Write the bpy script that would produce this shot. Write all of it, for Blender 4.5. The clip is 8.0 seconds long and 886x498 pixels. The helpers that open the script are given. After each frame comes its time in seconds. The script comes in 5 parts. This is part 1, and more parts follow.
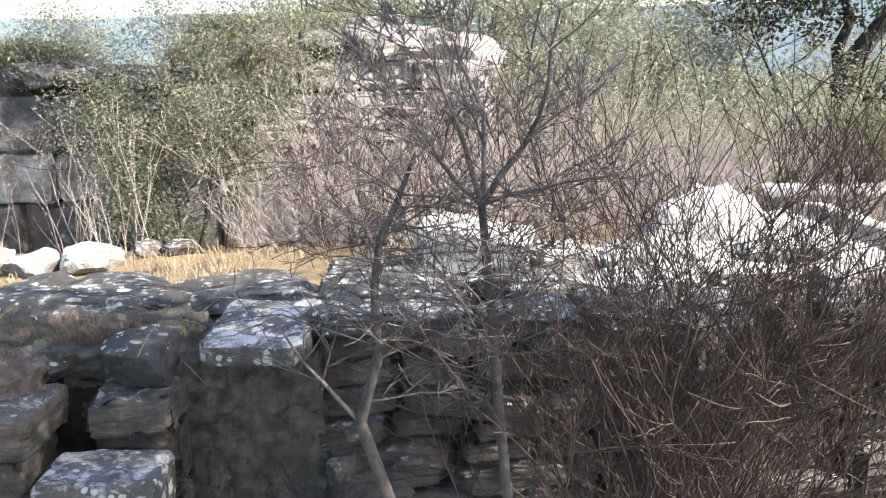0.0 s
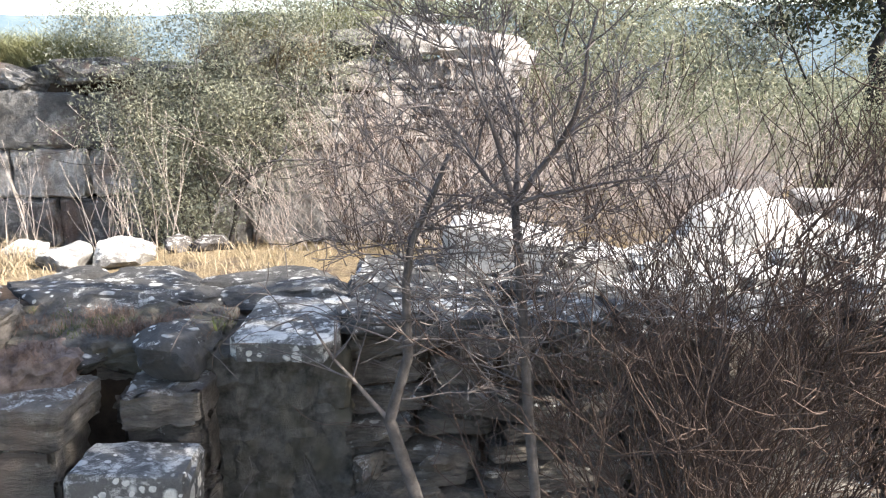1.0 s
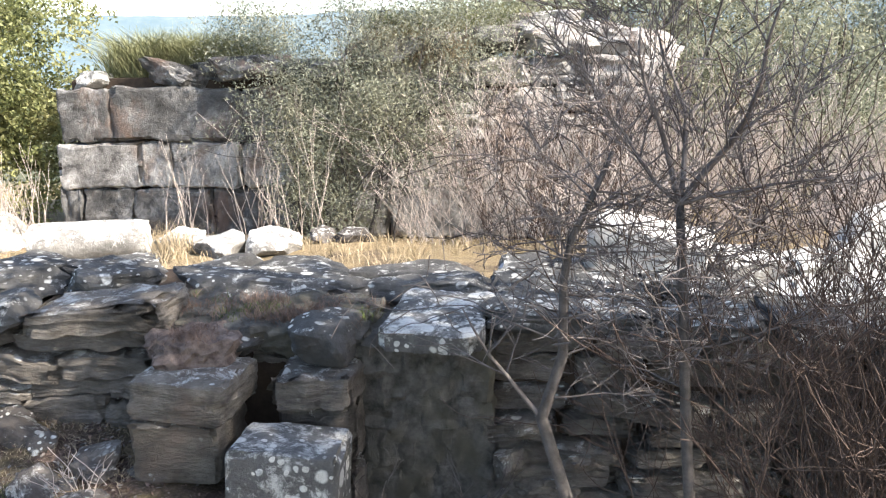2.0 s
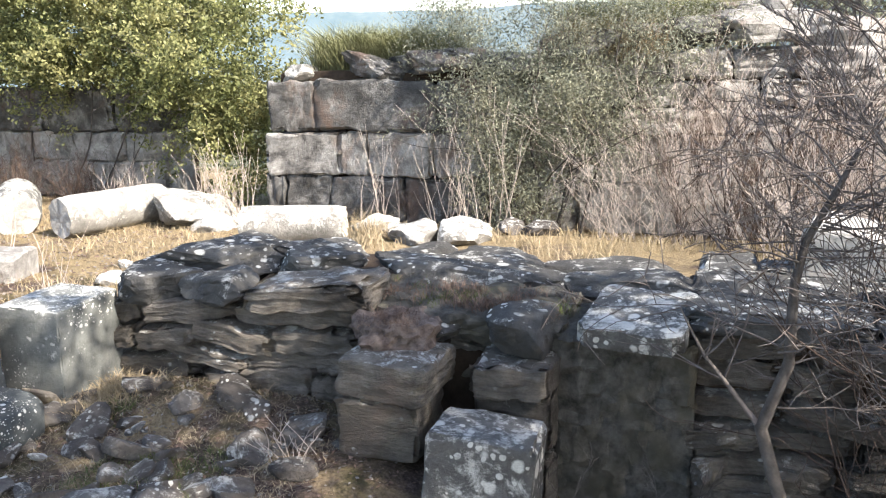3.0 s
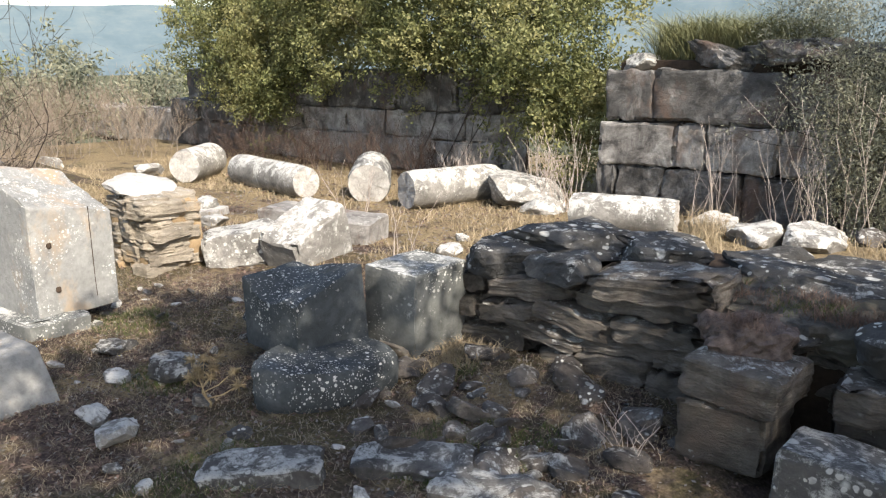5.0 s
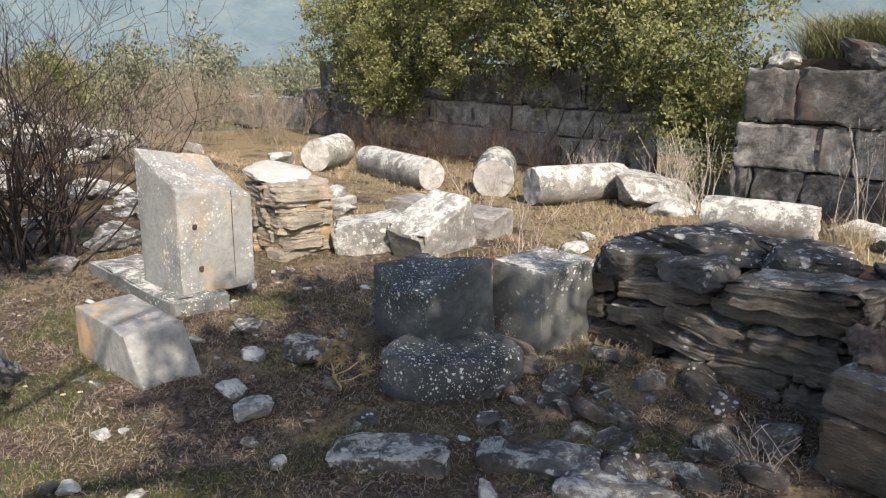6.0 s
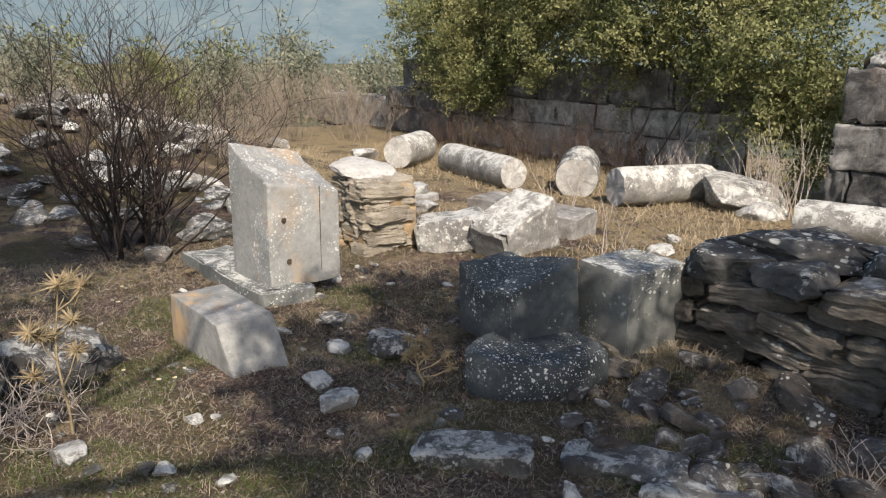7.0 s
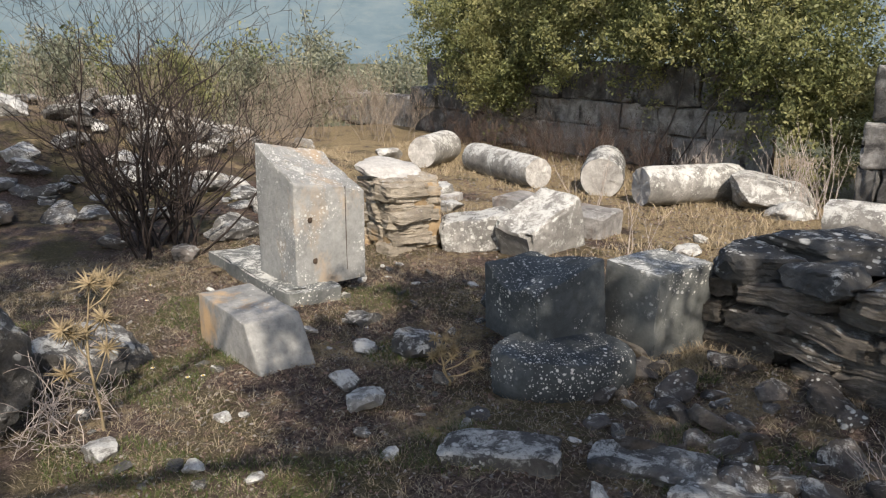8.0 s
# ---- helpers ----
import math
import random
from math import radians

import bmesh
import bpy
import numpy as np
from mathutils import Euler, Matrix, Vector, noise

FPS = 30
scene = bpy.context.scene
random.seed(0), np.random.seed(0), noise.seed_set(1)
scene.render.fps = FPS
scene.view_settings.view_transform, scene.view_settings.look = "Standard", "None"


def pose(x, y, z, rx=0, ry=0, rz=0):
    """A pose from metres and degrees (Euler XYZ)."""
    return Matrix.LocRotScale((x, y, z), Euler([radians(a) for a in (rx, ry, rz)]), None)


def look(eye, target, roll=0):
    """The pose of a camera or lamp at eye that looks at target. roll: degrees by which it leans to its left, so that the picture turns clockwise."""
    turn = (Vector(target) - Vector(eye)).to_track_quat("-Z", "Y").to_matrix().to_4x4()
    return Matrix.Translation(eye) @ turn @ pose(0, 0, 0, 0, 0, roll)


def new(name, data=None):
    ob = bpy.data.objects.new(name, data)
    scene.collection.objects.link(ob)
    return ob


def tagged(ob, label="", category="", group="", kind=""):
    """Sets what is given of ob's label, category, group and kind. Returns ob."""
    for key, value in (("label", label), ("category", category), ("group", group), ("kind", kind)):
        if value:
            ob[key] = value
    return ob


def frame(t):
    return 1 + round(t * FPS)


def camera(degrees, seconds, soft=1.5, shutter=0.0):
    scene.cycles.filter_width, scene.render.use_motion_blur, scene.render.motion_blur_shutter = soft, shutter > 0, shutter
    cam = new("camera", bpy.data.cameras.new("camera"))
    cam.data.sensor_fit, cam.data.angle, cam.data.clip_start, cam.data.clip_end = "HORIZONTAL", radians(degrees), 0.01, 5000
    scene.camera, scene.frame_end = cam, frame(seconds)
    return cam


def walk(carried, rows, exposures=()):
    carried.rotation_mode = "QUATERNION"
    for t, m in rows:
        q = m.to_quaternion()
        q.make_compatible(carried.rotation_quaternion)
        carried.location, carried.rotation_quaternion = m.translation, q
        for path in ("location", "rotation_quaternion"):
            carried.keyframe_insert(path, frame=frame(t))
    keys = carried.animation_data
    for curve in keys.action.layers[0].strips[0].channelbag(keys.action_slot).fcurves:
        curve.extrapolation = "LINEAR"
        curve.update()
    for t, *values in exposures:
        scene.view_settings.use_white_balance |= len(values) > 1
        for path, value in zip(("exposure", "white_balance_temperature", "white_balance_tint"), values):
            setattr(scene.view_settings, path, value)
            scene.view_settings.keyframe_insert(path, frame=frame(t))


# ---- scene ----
cam = camera(56.8, 8.0, soft=1.2)
PATH = [
    (0.0, pose(0.0294, 0.6033, 1.7000, 77.143, 1.390, -3.109)),
    (0.5, pose(0.0280, 0.6033, 1.7000, 77.133, 1.093, -2.911)),
    (1.0, pose(0.0102, 0.6039, 1.7000, 77.163, 0.870, -1.164)),
    (2.5, pose(-0.1471, 0.5858, 1.7000, 76.986, 1.335, 13.792)),
    (3.0, pose(-0.2097, 0.5664, 1.7000, 76.893, 1.406, 19.990)),
    (3.5, pose(-0.2648, 0.5428, 1.7000, 76.846, 1.320, 25.697)),
    (4.0, pose(-0.3184, 0.5132, 1.7000, 76.782, 1.092, 31.561)),
    (4.5, pose(-0.3624, 0.4832, 1.7000, 76.665, 0.818, 36.677)),
    (5.0, pose(-0.4020, 0.4508, 1.7000, 76.489, 0.518, 41.603)),
    (6.5, pose(-0.4827, 0.3630, 1.7000, 76.088, -0.343, 53.140)),
    (7.0, pose(-0.4969, 0.3434, 1.7000, 76.033, -0.300, 55.431)),
    (7.5, pose(-0.5039, 0.3330, 1.7000, 76.008, -0.162, 56.578)),
    (8.0, pose(-0.5066, 0.3290, 1.7000, 75.999, -0.001, 57.000)),
]
EXPOSURES = [(0.0, 1.8, 6750, 14), (1.0, 1.77, 6750, 14), (2.5, 1.7, 6800, 13), (3.5, 1.45, 6850, 13), (4.5, 0.98, 6900, 13), (5.0, 0.84, 6950, 13), (6.5, 0.43, 7000, 14), (8.0, 0.33, 7000, 14)]
walk(cam, PATH, EXPOSURES)

# world, sun
SUN = Vector((0.83, -0.30, 0.72)).normalized()
world = bpy.data.worlds.new("world")
scene.world = world
world.use_nodes = True
wn = world.node_tree.nodes
sky = wn.new("ShaderNodeTexSky")
sky.sky_type = "NISHITA"
sky.sun_disc = False
sky.sun_elevation = math.asin(SUN.z)
sky.sun_rotation = math.atan2(SUN.x, SUN.y)
sky.dust_density = 1.2
sky.air_density = 1.0
world.node_tree.links.new(sky.outputs[0], wn["Background"].inputs[0])
wn["Background"].inputs[1].default_value = 0.15
sun = new("sun", bpy.data.lights.new("sun", "SUN"))
sun.data.energy = 4.8
sun.data.angle = radians(0.53)
sun.data.color = (1.0, 0.95, 0.87)
sun.matrix_world = look(SUN * 30, (0, 0, 0))


# ---- node helpers ----
class Mat:
    """A node material under construction."""

    def __init__(self, name, rough=0.9):
        self.m = bpy.data.materials.new(name)
        self.m.use_nodes = True
        self.n, self.l = self.m.node_tree.nodes, self.m.node_tree.links
        self.b = self.n["Principled BSDF"]
        self.b.inputs["Roughness"].default_value = rough
        self.b.inputs["Specular IOR Level"].default_value = 0.25
        self.geo = self.n.new("ShaderNodeNewGeometry")
        self.pos = self.geo.outputs["Position"]

    def scaled(self, s, src=None):
        v = self.n.new("ShaderNodeMapping")
        v.inputs["Scale"].default_value = s
        self.l.new(src or self.pos, v.inputs[0])
        return v.outputs[0]

    def noise(self, scale, detail=4.0, rough=0.6, vec=None, distort=0.0):
        t = self.n.new("ShaderNodeTexNoise")
        t.inputs["Scale"].default_value, t.inputs["Detail"].default_value = scale, detail
        t.inputs["Roughness"].default_value, t.inputs["Distortion"].default_value = rough, distort
        self.l.new(vec or self.pos, t.inputs["Vector"])
        return t.outputs["Fac"]

    def voronoi(self, scale, vec=None, feature="F1", rand=1.0):
        t = self.n.new("ShaderNodeTexVoronoi")
        t.feature = feature
        t.inputs["Scale"].default_value, t.inputs["Randomness"].default_value = scale, rand
        self.l.new(vec or self.pos, t.inputs["Vector"])
        return t

    def ramp(self, fac, *stops):
        r = self.n.new("ShaderNodeValToRGB")
        e = r.color_ramp.elements
        while len(e) < len(stops):
            e.new(0.5)
        for k, (p, c) in zip(e, stops):
            k.position = p
            k.color = (c, c, c, 1) if isinstance(c, (int, float)) else (*c, 1)
        self.l.new(fac, r.inputs[0])
        return r.outputs[0]

    def mix(self, fac, a, b, kind="MIX"):
        x = self.n.new("ShaderNodeMix")
        x.data_type, x.blend_type = "RGBA", kind
        for sock, v in ((x.inputs["Factor"], fac), (x.inputs[6], a), (x.inputs[7], b)):
            if isinstance(v, tuple):
                sock.default_value = (*v, 1)
            elif isinstance(v, (int, float)):
                sock.default_value = v
            else:
                self.l.new(v, sock)
        return x.outputs[2]

    def math(self, op, a, b=0.0):
        x = self.n.new("ShaderNodeMath")
        x.operation = op
        for sock, v in ((x.inputs[0], a), (x.inputs[1], b)):
            if isinstance(v, (int, float)):
                sock.default_value = v
            else:
                self.l.new(v, sock)
        return x.outputs[0]

    def up(self):
        s = self.n.new("ShaderNodeSeparateXYZ")
        self.l.new(self.geo.outputs["Normal"], s.inputs[0])
        return s.outputs[2]

    def random(self):
        return self.n.new("ShaderNodeObjectInfo").outputs["Random"]

    def island(self):
        return self.geo.outputs["Random Per Island"]

    def done(self, col, bump=None, strength=0.5, dist=0.02):
        self.l.new(col, self.b.inputs["Base Color"])
        if bump is not None:
            b = self.n.new("ShaderNodeBump")
            b.inputs["Strength"].default_value, b.inputs["Distance"].default_value = strength, dist
            self.l.new(bump, b.inputs["Height"])
            self.l.new(b.outputs[0], self.b.inputs["Normal"])
        return self.m


def stone_material(name, dark, mid, light, lichen=0.5, spots=16.0, tops=0.6, stain=None, strata=0.0, bump=0.6, crust=0.5, mottle=2.3, ragged=0.022):
    """Weathered stone: mottling at two scales, stains, small round lichens of many sizes and ragged white crusts, mostly on upper faces."""
    a = Mat(name)
    big = a.noise(mottle, 6, 0.7, None, 0.6)
    vec = a.scaled((1, 1, 4)) if strata else None
    fine = a.noise(24, 7, 0.75, vec)
    col = a.ramp(big, (0.34, dark), (0.5, mid), (0.66, light))
    col = a.mix(0.7, col, a.ramp(fine, (0.28, 0.22), (0.5, 0.7), (0.7, 1.0)), "MULTIPLY")
    if strata:
        beds = a.noise(5, 6, 0.7, a.scaled((0.7, 0.7, 4.0)), 0.6)
        col = a.mix(0.6, col, a.ramp(beds, (0.34, 0.45), (0.5, 0.95), (0.64, 1.4)), "MULTIPLY")
    col = a.mix(a.math("MULTIPLY", a.random(), 0.35), col, mid)
    if stain:
        col = a.mix(a.ramp(a.noise(1.9, 5, 0.65, a.scaled((1.3, 1.3, 0.8))), (0.53, 0.0), (0.66, 0.8)), col, stain)
    nz = a.n.new("ShaderNodeTexNoise")
    nz.inputs["Scale"].default_value, nz.inputs["Detail"].default_value = 26, 3
    a.l.new(a.pos, nz.inputs["Vector"])
    sc = a.n.new("ShaderNodeVectorMath")
    sc.operation = "SCALE"
    sc.inputs[3].default_value = ragged
    a.l.new(nz.outputs["Color"], sc.inputs[0])
    warp = a.n.new("ShaderNodeVectorMath")
    warp.operation = "ADD"
    a.l.new(a.pos, warp.inputs[0])
    a.l.new(sc.outputs[0], warp.inputs[1])
    up = a.math("MULTIPLY", a.up(), 0.16 * tops)
    keep = a.math("ADD", up, a.noise(2.7, 4, 0.65))
    white = None
    for scale, lim in ((spots, 0.0), (spots * 2.4, 0.03)):
        v = a.voronoi(scale, warp.outputs[0])
        d = a.math("ADD", v.outputs["Distance"], a.math("MULTIPLY", v.outputs["Color"], 0.34))
        disc = a.ramp(d, (0.33, 1.0), (0.41, 0.0))
        disc = a.math("MULTIPLY", disc, a.ramp(keep, (0.74 + lim - 0.36 * lichen, 0.0), (0.84 + lim - 0.36 * lichen, 0.95)))
        white = disc if white is None else a.math("MAXIMUM", white, disc)
    patch = a.ramp(a.math("ADD", up, a.noise(7.5, 8, 0.78, None, 0.4)), (0.80 - 0.32 * crust, 0.0), (0.90 - 0.32 * crust, 0.85))
    white = a.math("MULTIPLY", a.math("MAXIMUM", white, patch), a.ramp(a.noise(90, 3, 0.6), (0.3, 0.75), (0.5, 1.0)))
    col = a.mix(white, col, a.mix(fine, (0.46, 0.47, 0.43), (0.78, 0.77, 0.72)))
    height = a.math("ADD", a.math("MULTIPLY", fine, 1.0), a.math("MULTIPLY", a.noise(80, 4, 0.65), 0.4))
    if strata:
        height = a.math("ADD", height, a.math("MULTIPLY", beds, 0.5))
    height = a.math("ADD", height, a.math("MULTIPLY", white, 0.12))
    return a.done(col, height, bump, 0.025)


M_DARK = stone_material("dark_schist", (0.07, 0.062, 0.054), (0.19, 0.17, 0.145), (0.33, 0.295, 0.25), 0.3, 10, 1.0, strata=1, bump=1.0, crust=0.35)
M_PIER = stone_material("brown_grey_block", (0.08, 0.07, 0.06), (0.20, 0.18, 0.15), (0.34, 0.31, 0.265), 0.4, 11, 0.8, strata=1, bump=1.0, crust=0.5, stain=(0.17, 0.135, 0.11))
M_SCREE = stone_material("scree_stone", (0.05, 0.043, 0.038), (0.125, 0.112, 0.1), (0.25, 0.225, 0.2), 0.45, 13, 0.8, bump=1.0, crust=0.5)
M_TOP = stone_material("lichen_slab", (0.04, 0.04, 0.038), (0.095, 0.093, 0.087), (0.18, 0.174, 0.16), 0.6, 9, 0.8, bump=0.9, crust=0.42)
M_CAP = stone_material("lichen_capital", (0.055, 0.055, 0.052), (0.14, 0.138, 0.13), (0.27, 0.265, 0.25), 1.2, 9, 0.35, bump=0.8, crust=0.86)
M_CRUSTED = stone_material("crusted_stone", (0.06, 0.058, 0.054), (0.135, 0.13, 0.12), (0.27, 0.26, 0.24), 0.55, 11, 0.7, bump=1.0, crust=0.66)
M_GREY = stone_material("grey_marble_block", (0.10, 0.108, 0.102), (0.18, 0.188, 0.176), (0.28, 0.285, 0.265), 0.75, 30, 0.9, bump=0.35, crust=0.52)
M_SLATE = stone_material("dark_blue_block", (0.036, 0.042, 0.044), (0.07, 0.08, 0.082), (0.13, 0.142, 0.142), 0.75, 34, 0.3, bump=0.35, crust=0.22)
M_ASHLAR = stone_material("weathered_ashlar", (0.10, 0.095, 0.09), (0.37, 0.355, 0.33), (0.62, 0.60, 0.565), 0.4, 10, 0.4, stain=(0.22, 0.16, 0.125), bump=1.0, crust=0.55, mottle=3.4)
M_ASHDARK = stone_material("blackened_ashlar", (0.05, 0.049, 0.047), (0.14, 0.137, 0.13), (0.46, 0.45, 0.43), 0.4, 9, 0.5, stain=(0.16, 0.11, 0.085), bump=1.0, crust=0.4, mottle=3.0)
M_MARBLE = stone_material("white_marble", (0.30, 0.285, 0.26), (0.52, 0.50, 0.46), (0.70, 0.68, 0.63), 0.4, 12, 0.3, bump=0.7, crust=0.75, mottle=3.5)
M_DRUM = stone_material("drum_marble", (0.13, 0.125, 0.115), (0.29, 0.28, 0.255), (0.47, 0.45, 0.41), 0.75, 14, 0.6, bump=0.7, crust=0.85, mottle=3.0)
M_SLAB = stone_material("grey_slab_marble", (0.24, 0.243, 0.23), (0.34, 0.343, 0.325), (0.45, 0.445, 0.415), 0.75, 30, 0.6, stain=(0.42, 0.31, 0.2), bump=0.45, crust=0.5)
M_STAINED = stone_material("stained_slab_marble", (0.22, 0.223, 0.21), (0.32, 0.32, 0.30), (0.44, 0.43, 0.40), 0.4, 32, 0.6, stain=(0.55, 0.36, 0.18), bump=0.35, crust=0.3)
M_RUBBLE = stone_material("ochre_rubble", (0.24, 0.21, 0.165), (0.45, 0.395, 0.31), (0.64, 0.57, 0.46), 0.4, 14, 0.5, stain=(0.52, 0.35, 0.18), strata=1, bump=0.9)


def plain_material(name, dark, light, scale=6.0, rough=0.95, bump=0.5, per="none", third=None):
    a = Mat(name, rough)
    col = a.ramp(a.noise(scale, 6, 0.68), (0.32, dark), (0.68, light))
    if third:
        col = a.mix(a.ramp(a.noise(scale * 0.23, 4, 0.6), (0.48, 0.0), (0.62, 0.8)), col, third)
    if per == "island":
        col = a.mix(a.island(), a.mix(0.5, col, (0.35, 0.35, 0.35), "MULTIPLY"), col)
    return a.done(col, a.noise(scale * 9, 4, 0.7), bump, 0.01)


M_MORTAR = plain_material("earthy_mortar", (0.04, 0.039, 0.034), (0.16, 0.152, 0.135), 17, bump=1.0, third=(0.085, 0.08, 0.06))
M_EARTH = plain_material("crumbling_earth", (0.075, 0.055, 0.045), (0.25, 0.195, 0.165), 22, bump=1.0)
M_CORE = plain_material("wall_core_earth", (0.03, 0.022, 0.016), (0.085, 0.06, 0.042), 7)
M_OCHRE = plain_material("ochre_mortar", (0.2, 0.14, 0.08), (0.46, 0.34, 0.2), 9, bump=0.9)
M_BARK = plain_material("grey_bark", (0.055, 0.048, 0.044), (0.13, 0.118, 0.108), 25)
M_TWIG = plain_material("brown_twigs", (0.05, 0.034, 0.028), (0.16, 0.115, 0.09), 9, per="island")
M_GREYTWIG = plain_material("grey_twigs", (0.10, 0.085, 0.078), (0.27, 0.235, 0.215), 9, per="island")
M_DRYTWIG = plain_material("dry_brown_twigs", (0.17, 0.135, 0.105), (0.40, 0.335, 0.265), 9, per="island")
M_DARKTWIG = plain_material("dark_twigs", (0.02, 0.016, 0.014), (0.065, 0.05, 0.043), 9, per="island")
M_PALETWIG = plain_material("pale_twigs", (0.36, 0.30, 0.265), (0.66, 0.58, 0.51), 9, per="island")
M_DARKBARK = plain_material("dark_oak_bark", (0.018, 0.017, 0.016), (0.05, 0.046, 0.042), 14)
M_STRAW = plain_material("dry_straw", (0.27, 0.21, 0.125), (0.56, 0.46, 0.31), 5, per="island")
M_GRASS = plain_material("green_blades", (0.05, 0.075, 0.02), (0.13, 0.16, 0.05), 4, per="island")
M_PALEGRASS = plain_material("bleached_stems", (0.2, 0.16, 0.1), (0.5, 0.43, 0.31), 3, per="island")
M_MOUNDGRASS = plain_material("grey_green_grass", (0.15, 0.165, 0.075), (0.33, 0.33, 0.18), 4, per="island")
M_THISTLE = plain_material("dry_thistle", (0.25, 0.19, 0.11), (0.42, 0.34, 0.21), 12, per="island")
M_PETAL = plain_material("white_petals", (0.7, 0.7, 0.68), (0.8, 0.8, 0.78), 20)
M_YOLK = plain_material("yellow_flower_head", (0.6, 0.4, 0.03), (0.7, 0.5, 0.05), 30)


def leaf_material(name, dark, light, gold, scale=1.4):
    a = Mat(name, 0.55)
    col = a.mix(a.island(), dark, light)
    col = a.mix(a.ramp(a.noise(scale, 3, 0.6), (0.45, 0.0), (0.68, 0.8)), col, gold)
    m = a.done(col)
    tr = a.n.new("ShaderNodeBsdfTranslucent")
    a.l.new(col, tr.inputs[0])
    mx = a.n.new("ShaderNodeMixShader")
    mx.inputs[0].default_value = 0.4
    a.l.new(a.b.outputs[0], mx.inputs[1])
    a.l.new(tr.outputs[0], mx.inputs[2])
    a.l.new(mx.outputs[0], a.n["Material Output"].inputs[0])
    return m


M_LEAF = leaf_material("evergreen_leaves", (0.055, 0.068, 0.03), (0.285, 0.305, 0.125), (0.40, 0.38, 0.18), 1.1)
M_OLIVE = leaf_material("grey_olive_leaves", (0.10, 0.115, 0.075), (0.33, 0.345, 0.25), (0.38, 0.36, 0.24))
M_GREYLEAF = leaf_material("wild_olive_leaves", (0.09, 0.1, 0.07), (0.36, 0.375, 0.285), (0.32, 0.31, 0.22))
M_OAK = leaf_material("dark_oak_leaves", (0.02, 0.026, 0.014), (0.06, 0.07, 0.04), (0.10, 0.105, 0.07))


def ground_material():
    a = Mat("litter_ground", 1.0)
    fine = a.noise(38, 6, 0.75)
    soil = a.ramp(fine, (0.3, (0.028, 0.019, 0.016)), (0.5, (0.088, 0.062, 0.051)), (0.74, (0.24, 0.185, 0.15)))
    straw = a.ramp(a.noise(60, 5, 0.75), (0.3, (0.12, 0.085, 0.045)), (0.65, (0.42, 0.33, 0.19)))
    moss = a.ramp(a.noise(45, 5, 0.75), (0.3, (0.04, 0.038, 0.014)), (0.7, (0.13, 0.115, 0.045)))
    sep = a.n.new("ShaderNodeSeparateXYZ")
    a.l.new(a.pos, sep.inputs[0])
    back = a.math("MULTIPLY", a.math("SUBTRACT", sep.outputs[1], 4.2), 0.35)
    col = a.mix(a.ramp(a.noise(1.3, 5, 0.7), (0.46, 0.0), (0.6, 0.75)), soil, moss)
    amount = a.math("ADD", a.noise(1.9, 5, 0.7), a.math("MULTIPLY", a.math("MINIMUM", a.math("MAXIMUM", back, 0.0), 1.0), 0.2))
    col = a.mix(a.ramp(amount, (0.52, 0.0), (0.66, 0.85)), col, straw)
    far = a.n.new("ShaderNodeVectorMath")
    far.operation = "LENGTH"
    a.l.new(a.pos, far.inputs[0])
    scrub = a.ramp(a.noise(0.35, 6, 0.75), (0.35, (0.035, 0.045, 0.022)), (0.62, (0.15, 0.15, 0.085)))
    col = a.mix(a.ramp(a.math("MULTIPLY", far.outputs["Value"], 0.01), (0.19, 0.0), (0.26, 1.0)), col, scrub)
    return a.done(col, a.math("ADD", fine, a.noise(120, 3, 0.7)), 0.8, 0.025)


M_GROUND = ground_material()


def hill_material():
    a = Mat("hazed_hills", 1.0)
    # Air haze is put into the blue-grey colours; a faint glow lifts it.
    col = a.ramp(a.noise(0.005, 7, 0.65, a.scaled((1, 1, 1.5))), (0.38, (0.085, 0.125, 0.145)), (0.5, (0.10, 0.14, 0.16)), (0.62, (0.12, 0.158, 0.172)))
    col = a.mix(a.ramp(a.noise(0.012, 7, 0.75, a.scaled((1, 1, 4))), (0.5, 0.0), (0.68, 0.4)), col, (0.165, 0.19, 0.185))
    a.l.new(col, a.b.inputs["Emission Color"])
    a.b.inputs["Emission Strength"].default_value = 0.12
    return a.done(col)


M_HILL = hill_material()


# ---- mesh helpers ----
def mesh_from(name, verts, faces, mat, smooth=True):
    me = bpy.data.meshes.new(name)
    me.from_pydata(verts, [], faces)
    me.materials.append(mat)
    if smooth:
        me.polygons.foreach_set("use_smooth", [True] * len(me.polygons))
    me.update()
    return me


def thing(name, loc=(0, 0, 0), label="", category="", group="", kind="", rz=0.0):
    ob = new(name)
    ob.location = loc
    ob.rotation_euler.z = radians(rz)
    ob.empty_display_size = 0.2
    return tagged(ob, label, category, group, kind)


def piece(name, me, parent=None, loc=(0, 0, 0), rot=(0, 0, 0), size=(1, 1, 1), label=""):
    ob = new(name, me)
    ob.location, ob.rotation_euler, ob.scale = loc, [radians(r) for r in rot], size
    if parent is not None:
        ob.parent = parent
    if label:
        ob["label"] = label
    return ob


